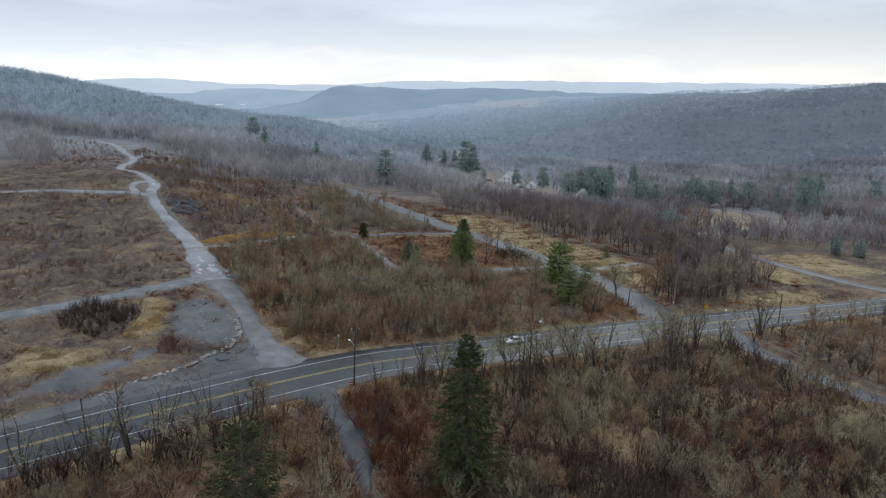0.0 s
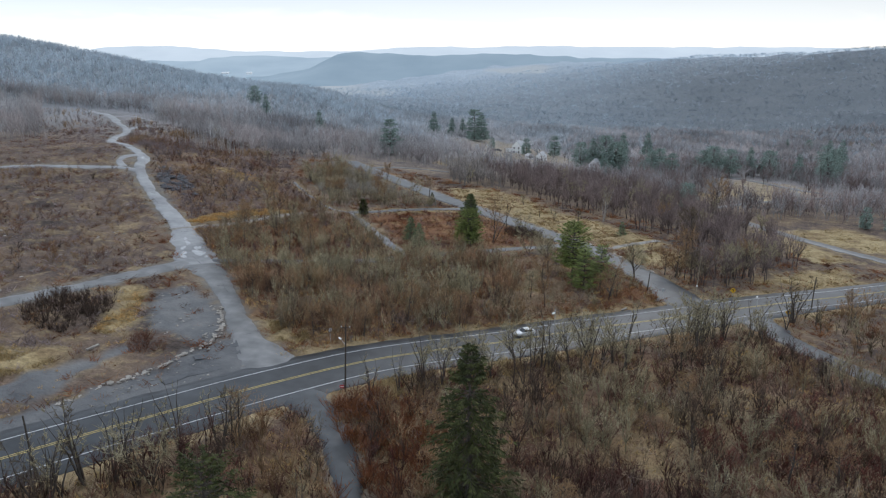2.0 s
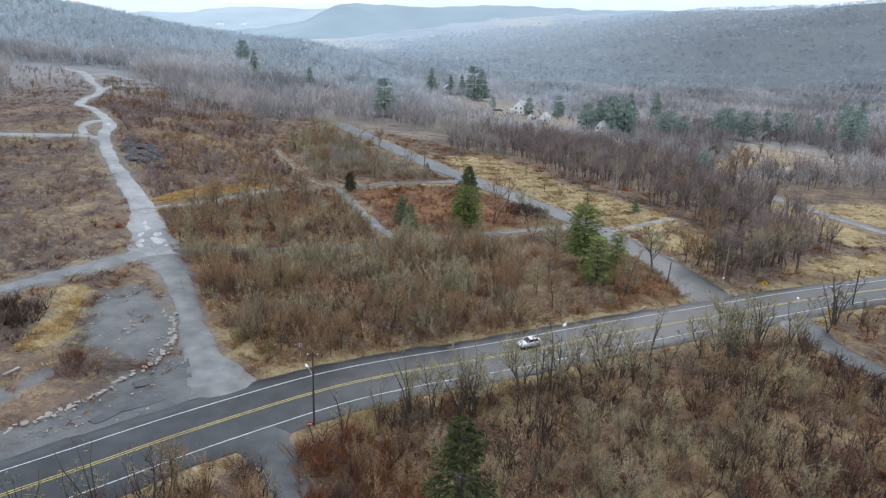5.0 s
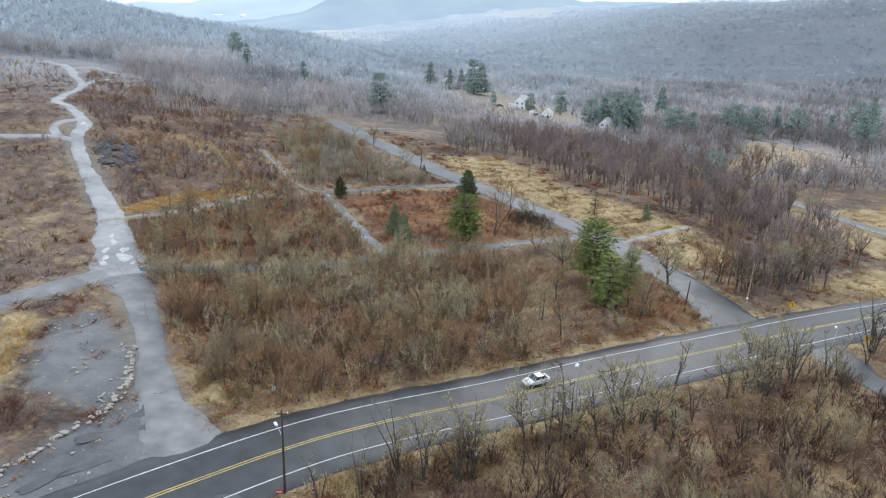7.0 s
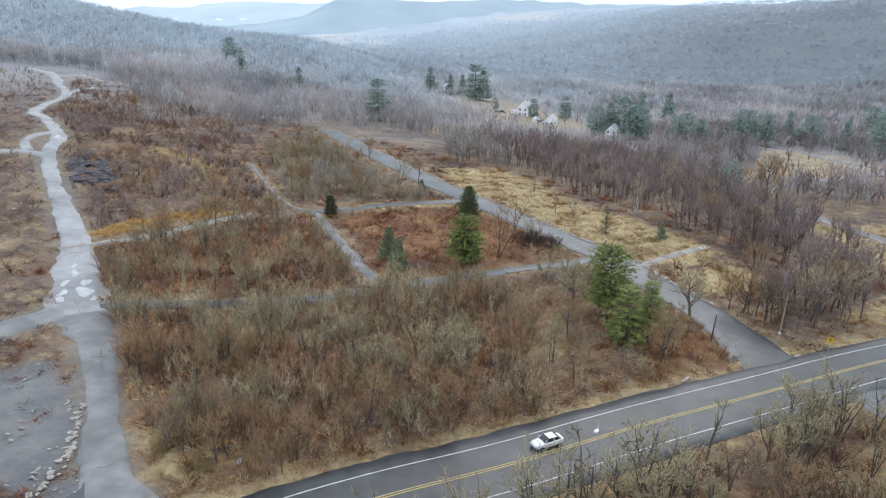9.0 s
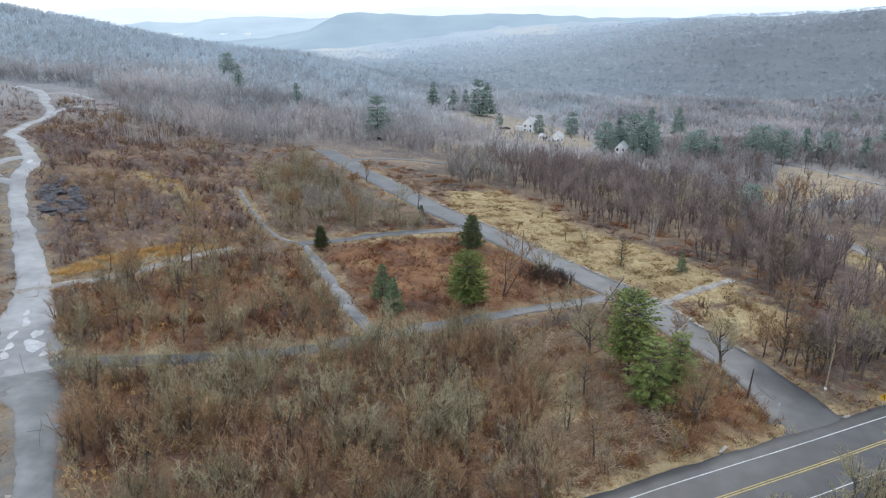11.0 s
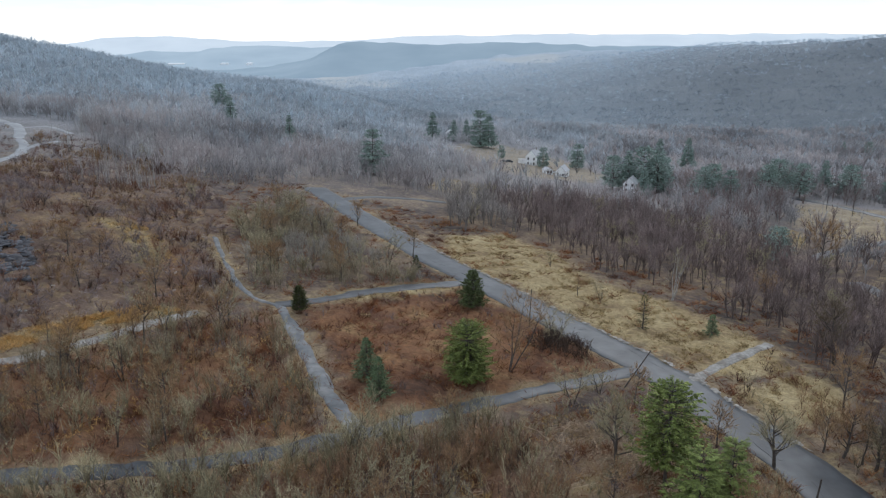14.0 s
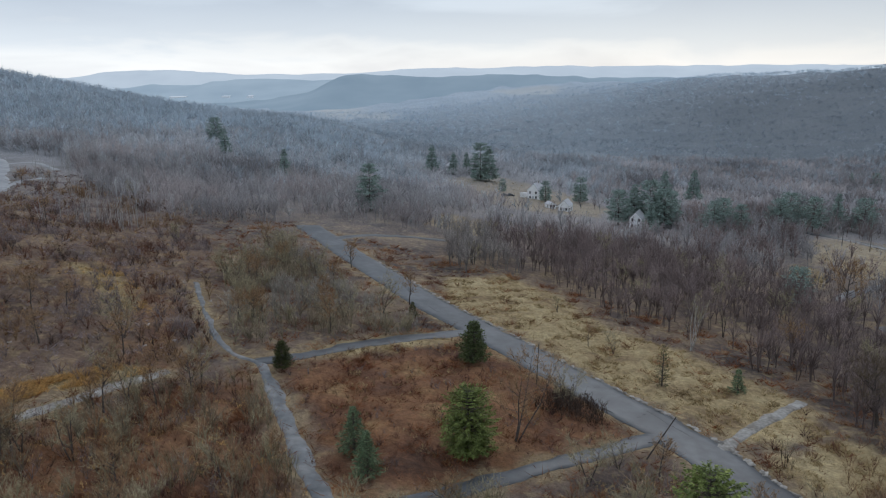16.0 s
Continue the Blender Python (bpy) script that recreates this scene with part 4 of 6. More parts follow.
def thicket(protos, places, size, seed, cuts, looks, name="thicket"):
    for group_, (mat, label) in zip(drifts(places, size, seed, cuts), looks):
        if len(group_):
            scatter("sapling_thicket" if name == "thicket" else name, protos, group_, mat, label, name)


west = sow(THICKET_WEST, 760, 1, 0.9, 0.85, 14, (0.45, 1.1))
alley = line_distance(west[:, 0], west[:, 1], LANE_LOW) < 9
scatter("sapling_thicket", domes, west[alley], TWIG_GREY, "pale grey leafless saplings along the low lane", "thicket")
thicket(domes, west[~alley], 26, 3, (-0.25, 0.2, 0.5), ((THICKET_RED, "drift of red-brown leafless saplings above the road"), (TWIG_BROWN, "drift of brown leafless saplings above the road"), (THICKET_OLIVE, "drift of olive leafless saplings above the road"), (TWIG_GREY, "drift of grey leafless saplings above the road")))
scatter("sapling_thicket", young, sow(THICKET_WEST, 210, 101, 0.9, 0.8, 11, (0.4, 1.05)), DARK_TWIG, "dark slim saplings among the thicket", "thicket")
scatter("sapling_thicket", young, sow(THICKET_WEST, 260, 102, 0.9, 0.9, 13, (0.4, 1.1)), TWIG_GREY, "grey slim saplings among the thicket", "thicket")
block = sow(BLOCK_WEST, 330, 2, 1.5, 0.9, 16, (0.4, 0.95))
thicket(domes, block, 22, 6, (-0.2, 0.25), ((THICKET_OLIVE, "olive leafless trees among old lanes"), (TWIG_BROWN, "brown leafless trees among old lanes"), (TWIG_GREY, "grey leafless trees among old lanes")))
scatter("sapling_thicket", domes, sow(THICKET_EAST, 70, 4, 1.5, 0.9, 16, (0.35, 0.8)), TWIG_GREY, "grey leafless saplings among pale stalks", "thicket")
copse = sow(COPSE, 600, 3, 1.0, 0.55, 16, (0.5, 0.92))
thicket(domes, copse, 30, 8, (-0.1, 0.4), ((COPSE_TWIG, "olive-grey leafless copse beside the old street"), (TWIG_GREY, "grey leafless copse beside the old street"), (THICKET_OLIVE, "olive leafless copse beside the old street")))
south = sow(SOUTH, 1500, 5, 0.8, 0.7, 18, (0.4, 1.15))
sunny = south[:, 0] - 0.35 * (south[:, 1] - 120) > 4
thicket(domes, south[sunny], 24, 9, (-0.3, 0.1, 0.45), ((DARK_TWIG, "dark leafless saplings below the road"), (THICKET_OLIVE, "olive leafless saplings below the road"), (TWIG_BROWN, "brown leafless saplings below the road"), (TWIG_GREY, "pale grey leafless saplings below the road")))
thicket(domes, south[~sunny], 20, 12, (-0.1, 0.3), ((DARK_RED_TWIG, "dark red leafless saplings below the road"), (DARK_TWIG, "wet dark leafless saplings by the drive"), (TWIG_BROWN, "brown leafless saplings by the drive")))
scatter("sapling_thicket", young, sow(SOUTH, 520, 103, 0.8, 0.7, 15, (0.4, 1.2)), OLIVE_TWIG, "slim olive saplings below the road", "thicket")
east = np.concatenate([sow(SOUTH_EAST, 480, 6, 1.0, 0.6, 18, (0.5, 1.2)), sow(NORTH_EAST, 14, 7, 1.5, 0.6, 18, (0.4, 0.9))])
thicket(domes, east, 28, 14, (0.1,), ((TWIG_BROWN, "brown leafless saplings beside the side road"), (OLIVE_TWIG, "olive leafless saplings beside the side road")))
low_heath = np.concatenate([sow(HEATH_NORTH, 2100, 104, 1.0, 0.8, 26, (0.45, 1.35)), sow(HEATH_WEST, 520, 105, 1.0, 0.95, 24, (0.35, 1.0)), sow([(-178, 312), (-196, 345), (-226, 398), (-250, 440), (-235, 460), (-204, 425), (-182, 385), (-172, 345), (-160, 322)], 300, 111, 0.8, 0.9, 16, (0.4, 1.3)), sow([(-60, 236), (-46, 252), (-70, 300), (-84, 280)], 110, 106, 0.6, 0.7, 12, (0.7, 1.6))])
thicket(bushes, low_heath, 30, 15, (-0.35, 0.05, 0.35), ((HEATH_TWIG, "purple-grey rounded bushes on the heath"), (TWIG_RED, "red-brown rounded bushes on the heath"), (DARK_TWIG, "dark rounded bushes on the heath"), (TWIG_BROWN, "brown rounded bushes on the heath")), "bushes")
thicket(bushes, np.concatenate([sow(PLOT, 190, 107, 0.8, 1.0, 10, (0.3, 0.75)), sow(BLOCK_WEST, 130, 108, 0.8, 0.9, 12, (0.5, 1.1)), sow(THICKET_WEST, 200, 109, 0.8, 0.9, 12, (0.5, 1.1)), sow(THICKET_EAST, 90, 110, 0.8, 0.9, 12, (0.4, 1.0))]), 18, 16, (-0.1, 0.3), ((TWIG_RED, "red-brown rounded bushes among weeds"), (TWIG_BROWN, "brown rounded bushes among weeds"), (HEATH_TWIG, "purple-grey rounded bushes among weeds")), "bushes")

bush = np.concatenate([sow(HEATH_WEST, 650, 8, 1.0, 0.9, 20, (0.4, 1.0)), sow(HEATH_NORTH, 800, 9, 1.0, 0.9, 20, (0.4, 1.2)), sow(HEATH_SOUTH, 160, 10, 1.2, 1.0, 12, (0.5, 1.1)), sow(PLOT, 90, 11, 1.0, 1.0, 10, (0.3, 0.7)), sow(BLOCK_WEST, 260, 12, 1.0, 0.9, 12, (0.4, 1.0)),
                       sow(THICKET_EAST, 220, 13, 1.0, 0.9, 12, (0.4, 1.0)), sow(SOUTH, 700, 14, 1.0, 0.7, 12, (0.5, 1.2)), sow(THICKET_WEST, 420, 15, 1.0, 0.8, 12, (0.5, 1.1))])
bush = without(bush, [LOT, APRON, LOT_WEST] + STRAW, 0.0, 0.12)
scatter("brush", shrubs, bush[::3], TWIG_BROWN, "low brown leafless brush", "brush")
scatter("brush", shrubs, bush[2::3], HEATH_TWIG, "low purple-grey leafless brush", "brush")
scatter("brush", shrubs, bush[1::3], TWIG_RED, "low red-brown leafless brush", "brush")

OPEN = [(-170, 130), (-120, 60), (-60, 40), (80, 40), (150, 130), (130, 230), (60, 300), (10, 340), (-60, 390), (-190, 430), (-200, 300)]
under = without(sow(OPEN, 24000, 16, 0.3, 0.75, 10, (0.4, 1.4)), [LOT, APRON, LOT_WEST] + STRAW, 0.0, 0.22)
below = inside(under[:, 0], under[:, 1], SOUTH) > 0
heath = ~below & ((under[:, 0] < -84) | (inside(under[:, 0], under[:, 1], HEATH_WEST) > 0) | (inside(under[:, 0], under[:, 1], HEATH_SOUTH) > 0) | (inside(under[:, 0], under[:, 1], HEATH_NORTH) > 0)) & (under[:, 3] > 0.3)
scatter("brambles", brambles, under[heath], HEATH_TWIG, "grey-purple heath of dead weeds", "brambles", 0.1)
scatter("brambles", brambles, under[~below & ~heath], BRAMBLE, "red-brown dead brambles and weeds", "brambles", 0.1)
scatter("brambles", brambles, under[below], DARK_RED_TWIG, "wet dark red-brown brambles", "brambles", 0.1)
verge = np.concatenate([sow(poly, 4200 if k == 2 else 450, 20 + k, 0.2, 0.6, 7, (0.5, 1.3)) for k, poly in enumerate(STRAW)])
MAIN_VERGE = [(-80, 62), (-50, 92), (-22, 116), (20, 142), (60, 166), (100, 186), (96, 212), (60, 194), (14, 168), (-24, 146), (-62, 108), (-90, 78)]
verge = np.concatenate([verge, sow(SOUTH, 3400, 112, 0.3, 1.0, 15, (0.9, 2.1)), sow([(-16, 126), (0, 135), (24, 148), (27, 143), (4, 129), (-12, 120)], 1300, 44, 0.1, 0.4, 8, (0.9, 2.0)), without(sow(MAIN_VERGE, 7500, 40, 0.1, 0.6, 7, (0.5, 1.5)), [LOT, APRON]), sow(PLOT, 900, 41, 0.2, 0.9, 7, (0.5, 1.1)), sow(THICKET_EAST, 900, 42, 0.2, 0.9, 7, (0.6, 1.4)), sow(THICKET_WEST, 800, 43, 0.2, 0.9, 7, (0.5, 1.2))])
scatter("dead_grass", tufts, verge, GRASS, "tufts of dead straw-coloured grass", "grass", 0.05)

RUSTY = [(-22, 116), (-12, 122), (-2, 112), (4, 92), (0, 70), (-10, 62), (-14, 88), (-18, 104)]
scatter("brush", shrubs, sow(RUSTY, 620, 17, 0.0, 0.6, 9, (0.6, 1.3)), RUST, "rusty orange-brown brush by the drive", "brush")
scatter("fallen_stalks", [tuft_parts(110 + i, 1.2, 12, 0.11, 1.1) for i in range(5)], np.concatenate([sow([(4, 162), (14, 190), (14, 206), (26, 216), (34, 204), (30, 178), (18, 166)], 1500, 18, 0.5, 0.8, 9, (0.6, 1.3)), sow(THICKET_WEST, 420, 93, 0.5, 1.1, 11, (0.5, 1.1)), sow(SOUTH, 1300, 19, 1.0, 1.0, 13, (0.5, 1.2))]), STALK, "pale tangled dead stalks among brush", "stalks")

scatter("brush", shrubs, np.concatenate([sow(PLOT, 230, 76, 0.6, 0.8, 9, (0.3, 0.65)), sow(BLOCK_WEST, 260, 77, 1.0, 0.8, 12, (0.4, 0.9)), sow(SOUTH, 900, 78, 0.8, 0.7, 12, (0.6, 1.4))]), DARK_RED_TWIG, "low dark red brush", "brush")
scatter("brush", shrubs, sow([(13, 240), (20, 246), (25, 240), (24, 234), (18, 234)], 85, 79, 0.3, 0.0, 9, (0.7, 1.3)), DARK_TWIG, "dense dark brush beside the old street", "brush")
scatter("brush", bushes, sow([(-86, 146), (-71, 153), (-67.5, 146), (-66.5, 135), (-70, 131), (-78, 134)], 190, 94, 0.3, 0.3, 9, (0.6, 1.2)), DARK_TWIG, "dense dark brown brush beside the gravel lot", "brush")
scatter("brush", bushes, np.array([(51.4, 231.0, 1.0, 0.3), (52.2, 231.6, 0.8, 0.5), (58.9, 237.6, 1.0, 0.4), (59.6, 237.0, 0.85, 0.2), (63.5, 247, 0.8, 0.4), (-9.2, 277.6, 0.9, 0.4), (-8.2, 276.8, 0.8, 0.3)]), DARK_RED_TWIG, "dark red bushes standing in straw grass", "brush")
scatter("sapling_thicket", domes, sow([(0, 104), (22, 108), (38, 100), (44, 76), (20, 58), (-4, 62)], 330, 95, 0.5, 0.5, 10, (0.4, 0.95)), DARK_RED_TWIG, "dense dark maroon saplings in a hollow", "thicket")
scatter("brush", shrubs, sow(SOUTH, 450, 83, 0.8, 0.6, 14, (0.6, 1.5)), DARK_TWIG, "dark wet brush below the road", "brush")
scatter("brush", shrubs, np.concatenate([sow(THICKET_WEST, 260, 86, 0.8, 1.0, 12, (0.4, 0.9)), sow(THICKET_EAST, 200, 87, 0.8, 1.0, 10, (0.4, 0.9))]), RUST, "rust-red leafless brush in patches", "brush")
scatter("brush", shrubs, np.concatenate([sow(SOUTH, 700, 84, 0.8, 1.1, 16, (0.5, 1.4)), sow([(34, 118), (58, 128), (76, 120), (70, 92), (40, 84)], 320, 85, 0.8, 0.6, 9, (0.6, 1.4))]), DEEP_RED, "deep red leafless brush below the road", "brush")
scatter("brush", shrubs, np.concatenate([sow([(-57.5, 134), (-53, 133), (-50, 129), (-54, 126.5), (-57, 128)], 45, 81, 0.3, 0, 9, (0.5, 0.9)), sow(NORTH_EAST, 110, 82, 0.5, 0.9, 9, (0.5, 1.0))]), TWIG_RED, "red-brown brush on a low mound", "brush")
scatter("orange_grass", tufts, np.concatenate([sow(STRAW[3], 2400, 71, 0.1, 0.2, 8, (0.9, 1.8)), sow(THICKET_WEST, 1500, 88, 0.3, 0.9, 10, (0.6, 1.4)), sow(THICKET_EAST, 700, 89, 0.3, 0.9, 10, (0.6, 1.4)), sow(BLOCK_WEST, 600, 90, 0.3, 0.9, 10, (0.6, 1.3)), sow(SOUTH, 1300, 91, 0.3, 0.9, 12, (0.8, 1.6)), sow([(-95, 288), (-84, 276), (-72, 262), (-66, 266), (-82, 290)], 500, 72, 0.1, 0.6, 8, (0.6, 1.3)), sow(HEATH_NORTH, 500, 73, 0.2, 1.2, 14, (0.6, 1.3)), sow(STRAW[0], 300, 74, 0.1, 0.4, 8, (0.6, 1.2)), sow(HEATH_SOUTH, 300, 75, 0.2, 0.9, 8, (0.6, 1.2))]), ORANGE_GRASS, "orange-tan dead grass", "grass", 0.05)

# woods that go on into the distance
WOODS = [(-430, 325), (-178, 310), (-196, 345), (-226, 398), (-252, 440), (-262, 466), (-236, 470), (-196, 462), (-168, 424), (-152, 396), (-100, 362), (-78, 380), (-64, 402), (-30, 398), (0, 398), (60, 396), (115, 340), (112, 290), (128, 290), (150, 235), (200, 240), (1450, 1400), (1500, 2300), (-1400, 2300)]
LAWN = [(10, 470), (-5, 440), (40, 430), (100, 430), (95, 480), (60, 505)]
rng = np.random.default_rng(77)


def forest(count, near, deep, seed):
    """Random places of trees between two depths, off the lawns and ways."""
    r = np.random.default_rng(seed)
    d = near + (deep - near) * r.uniform(0, 1, count) ** 0.8
    x = (d - 60) * r.uniform(-0.76, 0.8, count)
    keep = inside(x, d, WOODS) > 0
    x, d = x[keep], d[keep]
    tone = np.clip(0.5 + 0.3 * wave(x, d, 90, 9) + r.normal(0, 0.17, len(x)), 0, 1)
    p = without(np.stack([x, d, r.uniform(0.65, 1.25, len(x)), tone], -1), STRAW + [LAWN], 0.0, 0.03)
    return p[nearest_way(p[:, 0], p[:, 1]) > 3]


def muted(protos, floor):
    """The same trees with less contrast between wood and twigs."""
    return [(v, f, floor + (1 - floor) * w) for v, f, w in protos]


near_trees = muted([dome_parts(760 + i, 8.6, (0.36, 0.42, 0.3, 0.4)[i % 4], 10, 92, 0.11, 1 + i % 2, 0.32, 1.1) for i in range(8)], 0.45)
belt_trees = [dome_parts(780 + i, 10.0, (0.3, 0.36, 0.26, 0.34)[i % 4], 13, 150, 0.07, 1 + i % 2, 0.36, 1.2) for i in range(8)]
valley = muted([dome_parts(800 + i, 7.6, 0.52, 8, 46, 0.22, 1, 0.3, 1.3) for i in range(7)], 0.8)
hill = [far_tree_parts(130 + i, 8.0, 22, 0.6) for i in range(7)]
close = forest(5600, 310, 520, 1)
right = close[:, 0] + rng.normal(0, 18, len(close)) > 70
scatter("woods", near_trees, close[right][::2], BELT_TWIG, "leafless mauve-brown trees by the valley road", "woods")
scatter("woods", near_trees, close[right][1::2], VALLEY_DARK, "leafless dark trees by the valley road", "woods")
close = close[~right]
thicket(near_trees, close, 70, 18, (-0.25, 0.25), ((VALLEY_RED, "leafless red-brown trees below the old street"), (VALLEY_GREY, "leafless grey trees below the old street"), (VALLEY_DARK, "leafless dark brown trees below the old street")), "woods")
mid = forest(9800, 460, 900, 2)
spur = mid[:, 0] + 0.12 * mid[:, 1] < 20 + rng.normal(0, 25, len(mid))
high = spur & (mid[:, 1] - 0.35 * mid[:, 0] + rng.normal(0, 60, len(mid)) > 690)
scatter("woods", valley, mid[high], SPUR_WOODS, "leafless haze-tinted woods on the hill spur", "woods")
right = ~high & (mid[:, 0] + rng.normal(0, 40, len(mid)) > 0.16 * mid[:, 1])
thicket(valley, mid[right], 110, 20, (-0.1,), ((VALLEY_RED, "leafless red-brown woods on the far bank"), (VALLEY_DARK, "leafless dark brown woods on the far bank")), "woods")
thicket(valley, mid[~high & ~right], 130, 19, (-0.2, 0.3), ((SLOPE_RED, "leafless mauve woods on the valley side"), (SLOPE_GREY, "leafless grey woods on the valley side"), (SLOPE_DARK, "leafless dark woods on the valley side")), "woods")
# trees take paler, bluer materials with distance, as painted haze
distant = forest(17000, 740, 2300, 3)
hazed_part = np.hypot(distant[:, 0], distant[:, 1]) - 0.3 * np.maximum(distant[:, 0], 0) + rng.normal(0, 190, len(distant)) > 1500
grey_part = ~hazed_part & (distant[:, 1] + rng.normal(0, 90, len(distant)) < 960)
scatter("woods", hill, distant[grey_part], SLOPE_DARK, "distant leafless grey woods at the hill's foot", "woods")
dark_part = ~hazed_part & ~grey_part & (distant[:, 0] + rng.normal(0, 90, len(distant)) > 0.22 * distant[:, 1])
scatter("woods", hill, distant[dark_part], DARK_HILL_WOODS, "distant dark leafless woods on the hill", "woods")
scatter("woods", hill, distant[~hazed_part & ~grey_part & ~dark_part], HILL_WOODS, "distant leafless woods on the hills", "woods")
scatter("woods", hill, distant[hazed_part], FAR_HILL_WOODS, "haze-tinted leafless woods on far hills", "woods")
belt = sow(BELT, 760, 50, 2.0, 0.5, 16, (0.7, 1.12))
dusky = belt[:, 0] + 0.25 * (belt[:, 1] - 250) > 40
scatter("woods", belt_trees, belt[dusky], BELT_TWIG, "belt of close-set leafless brown trees", "woods")
scatter("woods", belt_trees, belt[~dusky], BELT_GREY, "belt of close-set leafless grey trees", "woods")
BIRCHES = [(-180, 405), (-150, 374), (-124, 392), (-130, 450), (-165, 500), (-192, 460)]
for poly, count, seed in ((BIRCHES, 190, 51), ([(-182, 316), (-200, 345), (-228, 396), (-214, 400), (-188, 352)], 36, 54), ([(-124, 322), (-98, 336), (-112, 360), (-128, 350)], 55, 52), ([(-76, 398), (-66, 386), (-62, 404), (-56, 420), (-68, 424)], 12, 53)):
    scatter("birch_stand", [birch_far_parts(170 + i, 10) for i in range(5)], sow(poly, count, seed, 2.0, 0.9, 24, (0.55, 1.1)), BIRCH, "stand of slim pale birches", "birches")


# ---- single trees ----
def tree(kind, parts, x, y, label, category, rot=0.0, group="", bark=BARK, twig=TWIG_BROWN, tone=0.3):
    """A tree thing at a place: an empty with trunk and crown."""
    ob = tagged(new(kind), label, category, group)
    trunk, crown = parts
    for nm, s, m in (("trunk", trunk, bark), ("crown", crown, twig)):
        me = s.mesh(nm)
        c = finish(new(nm, me), m)
        c.parent = ob
        if twig in (TWIG_BROWN, TWIG_GREY, TWIG_RED, DARK_TWIG, OLIVE_TWIG):
            me.attributes.new("tint", "FLOAT", "POINT").data.foreach_set("value", [tone] * len(me.vertices))
    ob.matrix_basis = pose(x, y, gz(x, y), 0, 0, rot)
    return ob


def conifer_parts(seed, h, r, levels=20, boughs=8, sprays=9, shape="cone", droop=0.25, size=0.55, bare=0.06, flat=0.45):
    """Trunk, and boughs with sprays of needles in whorls."""
    trunk, crown = Sticks(seed), Sticks(seed + 1)
    rng = np.random.default_rng(seed)
    trunk.stick((0, 0, -0.5), (0, 0, h * 0.5), 0.018 * h, 0.011 * h, 6)
    trunk.stick((0, 0, h * 0.5), (0, 0, h * 0.98), 0.011 * h, 0.02, 5)
    for k in range(levels):
        f = bare + (1 - bare) * (k + rng.uniform(-0.3, 0.3)) / levels
        f = min(0.985, max(bare, f))
        if shape == "cone":
            reach = r * (1.02 - f) ** 0.85
        elif shape == "round":
            reach = r * (math.sin(math.pi * min(1, 0.16 + 0.84 * f)) ** 0.55 if f > 0.3 else 0.75 + 0.8 * f)
        elif shape == "egg":
            reach = r * math.sqrt(max(0.04, 1 - ((f - 0.36) / 0.66) ** 2))
        elif shape == "broad":
            reach = r * (1.02 - f) ** 0.6
        elif shape == "plates":
            reach = r * (1.05 - 0.75 * f) * rng.uniform(0.65, 1.1)
        else:
            reach = r * min(1.0, 1.6 * (1.02 - f)) ** 0.7
        reach *= rng.uniform(0.8, 1.12)
        a0 = rng.uniform(0, 7)
        for j in range(boughs):
            a = a0 + 2 * math.pi * j / boughs + rng.normal() * 0.2
            ln = reach * rng.uniform(0.6, 1.14)
            out = np.array([math.cos(a), math.sin(a), 0])
            rise = (0.25 - droop) if f < 0.75 else 0.5
            base = np.array([0, 0, h * f])
            tip = base + out * ln + np.array([0, 0, ln * rise])
            if ln > 0.7:
                trunk.stick(base, base + (tip - base) * 0.85, 0.012 + 0.012 * ln, 0.008)
            for q in range(int(sprays * 1.7)):
                g = rng.uniform(0.15, 1.0) ** 0.7
                p = base + (tip - base) * g + rng.normal(size=3) * 0.05 * size
                side = np.array([-out[1], out[0], 0]) * rng.choice([-1, 1]) * rng.uniform(0.2, 1.0)
                w = unit(out * rng.uniform(0.5, 1.0) + side + np.array([0, 0, rng.uniform(-0.55, 0.3) - droop * 0.6]))
                crown.leaf(p, p + w * size * rng.uniform(0.7, 1.3) * (0.48 + 0.75 * (1 - f)), size * rng.uniform(0.13, 0.27), flat)
    return trunk, crown


tree("spruce_tree", conifer_parts(200, 21.7 - gz(1.6, 91.6), 8.6, 26, 13, 22, "cone", 0.42, 0.85), 1.6, 91.6, "tall dark green spruce with drooping boughs", "spruce tree", twig=NEEDLE_DARK)
tree("pine_tree", conifer_parts(204, 14.5, 5.6, 22, 10, 16, "round", 0.1, 0.8), -25.0, 77.6, "broad dark green pine below the road", "pine tree", twig=NEEDLE_DARK)
tree("pine_tree", conifer_parts(208, 8.8, 3.7, 24, 12, 18, "broad", -0.05, 0.62), 2.4, 257.4, "dark green pine beside the old street", "pine tree", twig=NEEDLE_MID)
tree("pine_tree", conifer_parts(212, 10.3, 4.3, 30, 16, 22, "egg", 0.1, 0.6), 1.7, 220.0, "full rounded green pine in red brush", "pine tree", twig=NEEDLE)
tree("spruce_tree", conifer_parts(216, 7.3, 2.9, 20, 10, 12, "cone", 0.15, 0.5), -15.0, 217.5, "blue-green spruce in red brush", "spruce tree", twig=NEEDLE_BLUE)
tree("spruce_tree", conifer_parts(220, 7.2, 2.7, 20, 10, 12, "cone", 0.15, 0.5), -12.2, 211.1, "blue-green spruce beside its twin", "spruce tree", twig=NEEDLE_BLUE)
tree("cedar_tree", conifer_parts(224, 5.7, 1.8, 20, 11, 16, "column", -0.2, 0.45), -32.6, 244.4, "narrow dark green cedar at the lanes", "cedar tree", twig=NEEDLE_DARK)
tree("spruce_tree", conifer_parts(228, 5.3, 1.9, 15, 9, 9, "cone", 0.1, 0.45), 53.9, 254.9, "small blue-green spruce in straw grass", "spruce tree", twig=NEEDLE_BLUE)
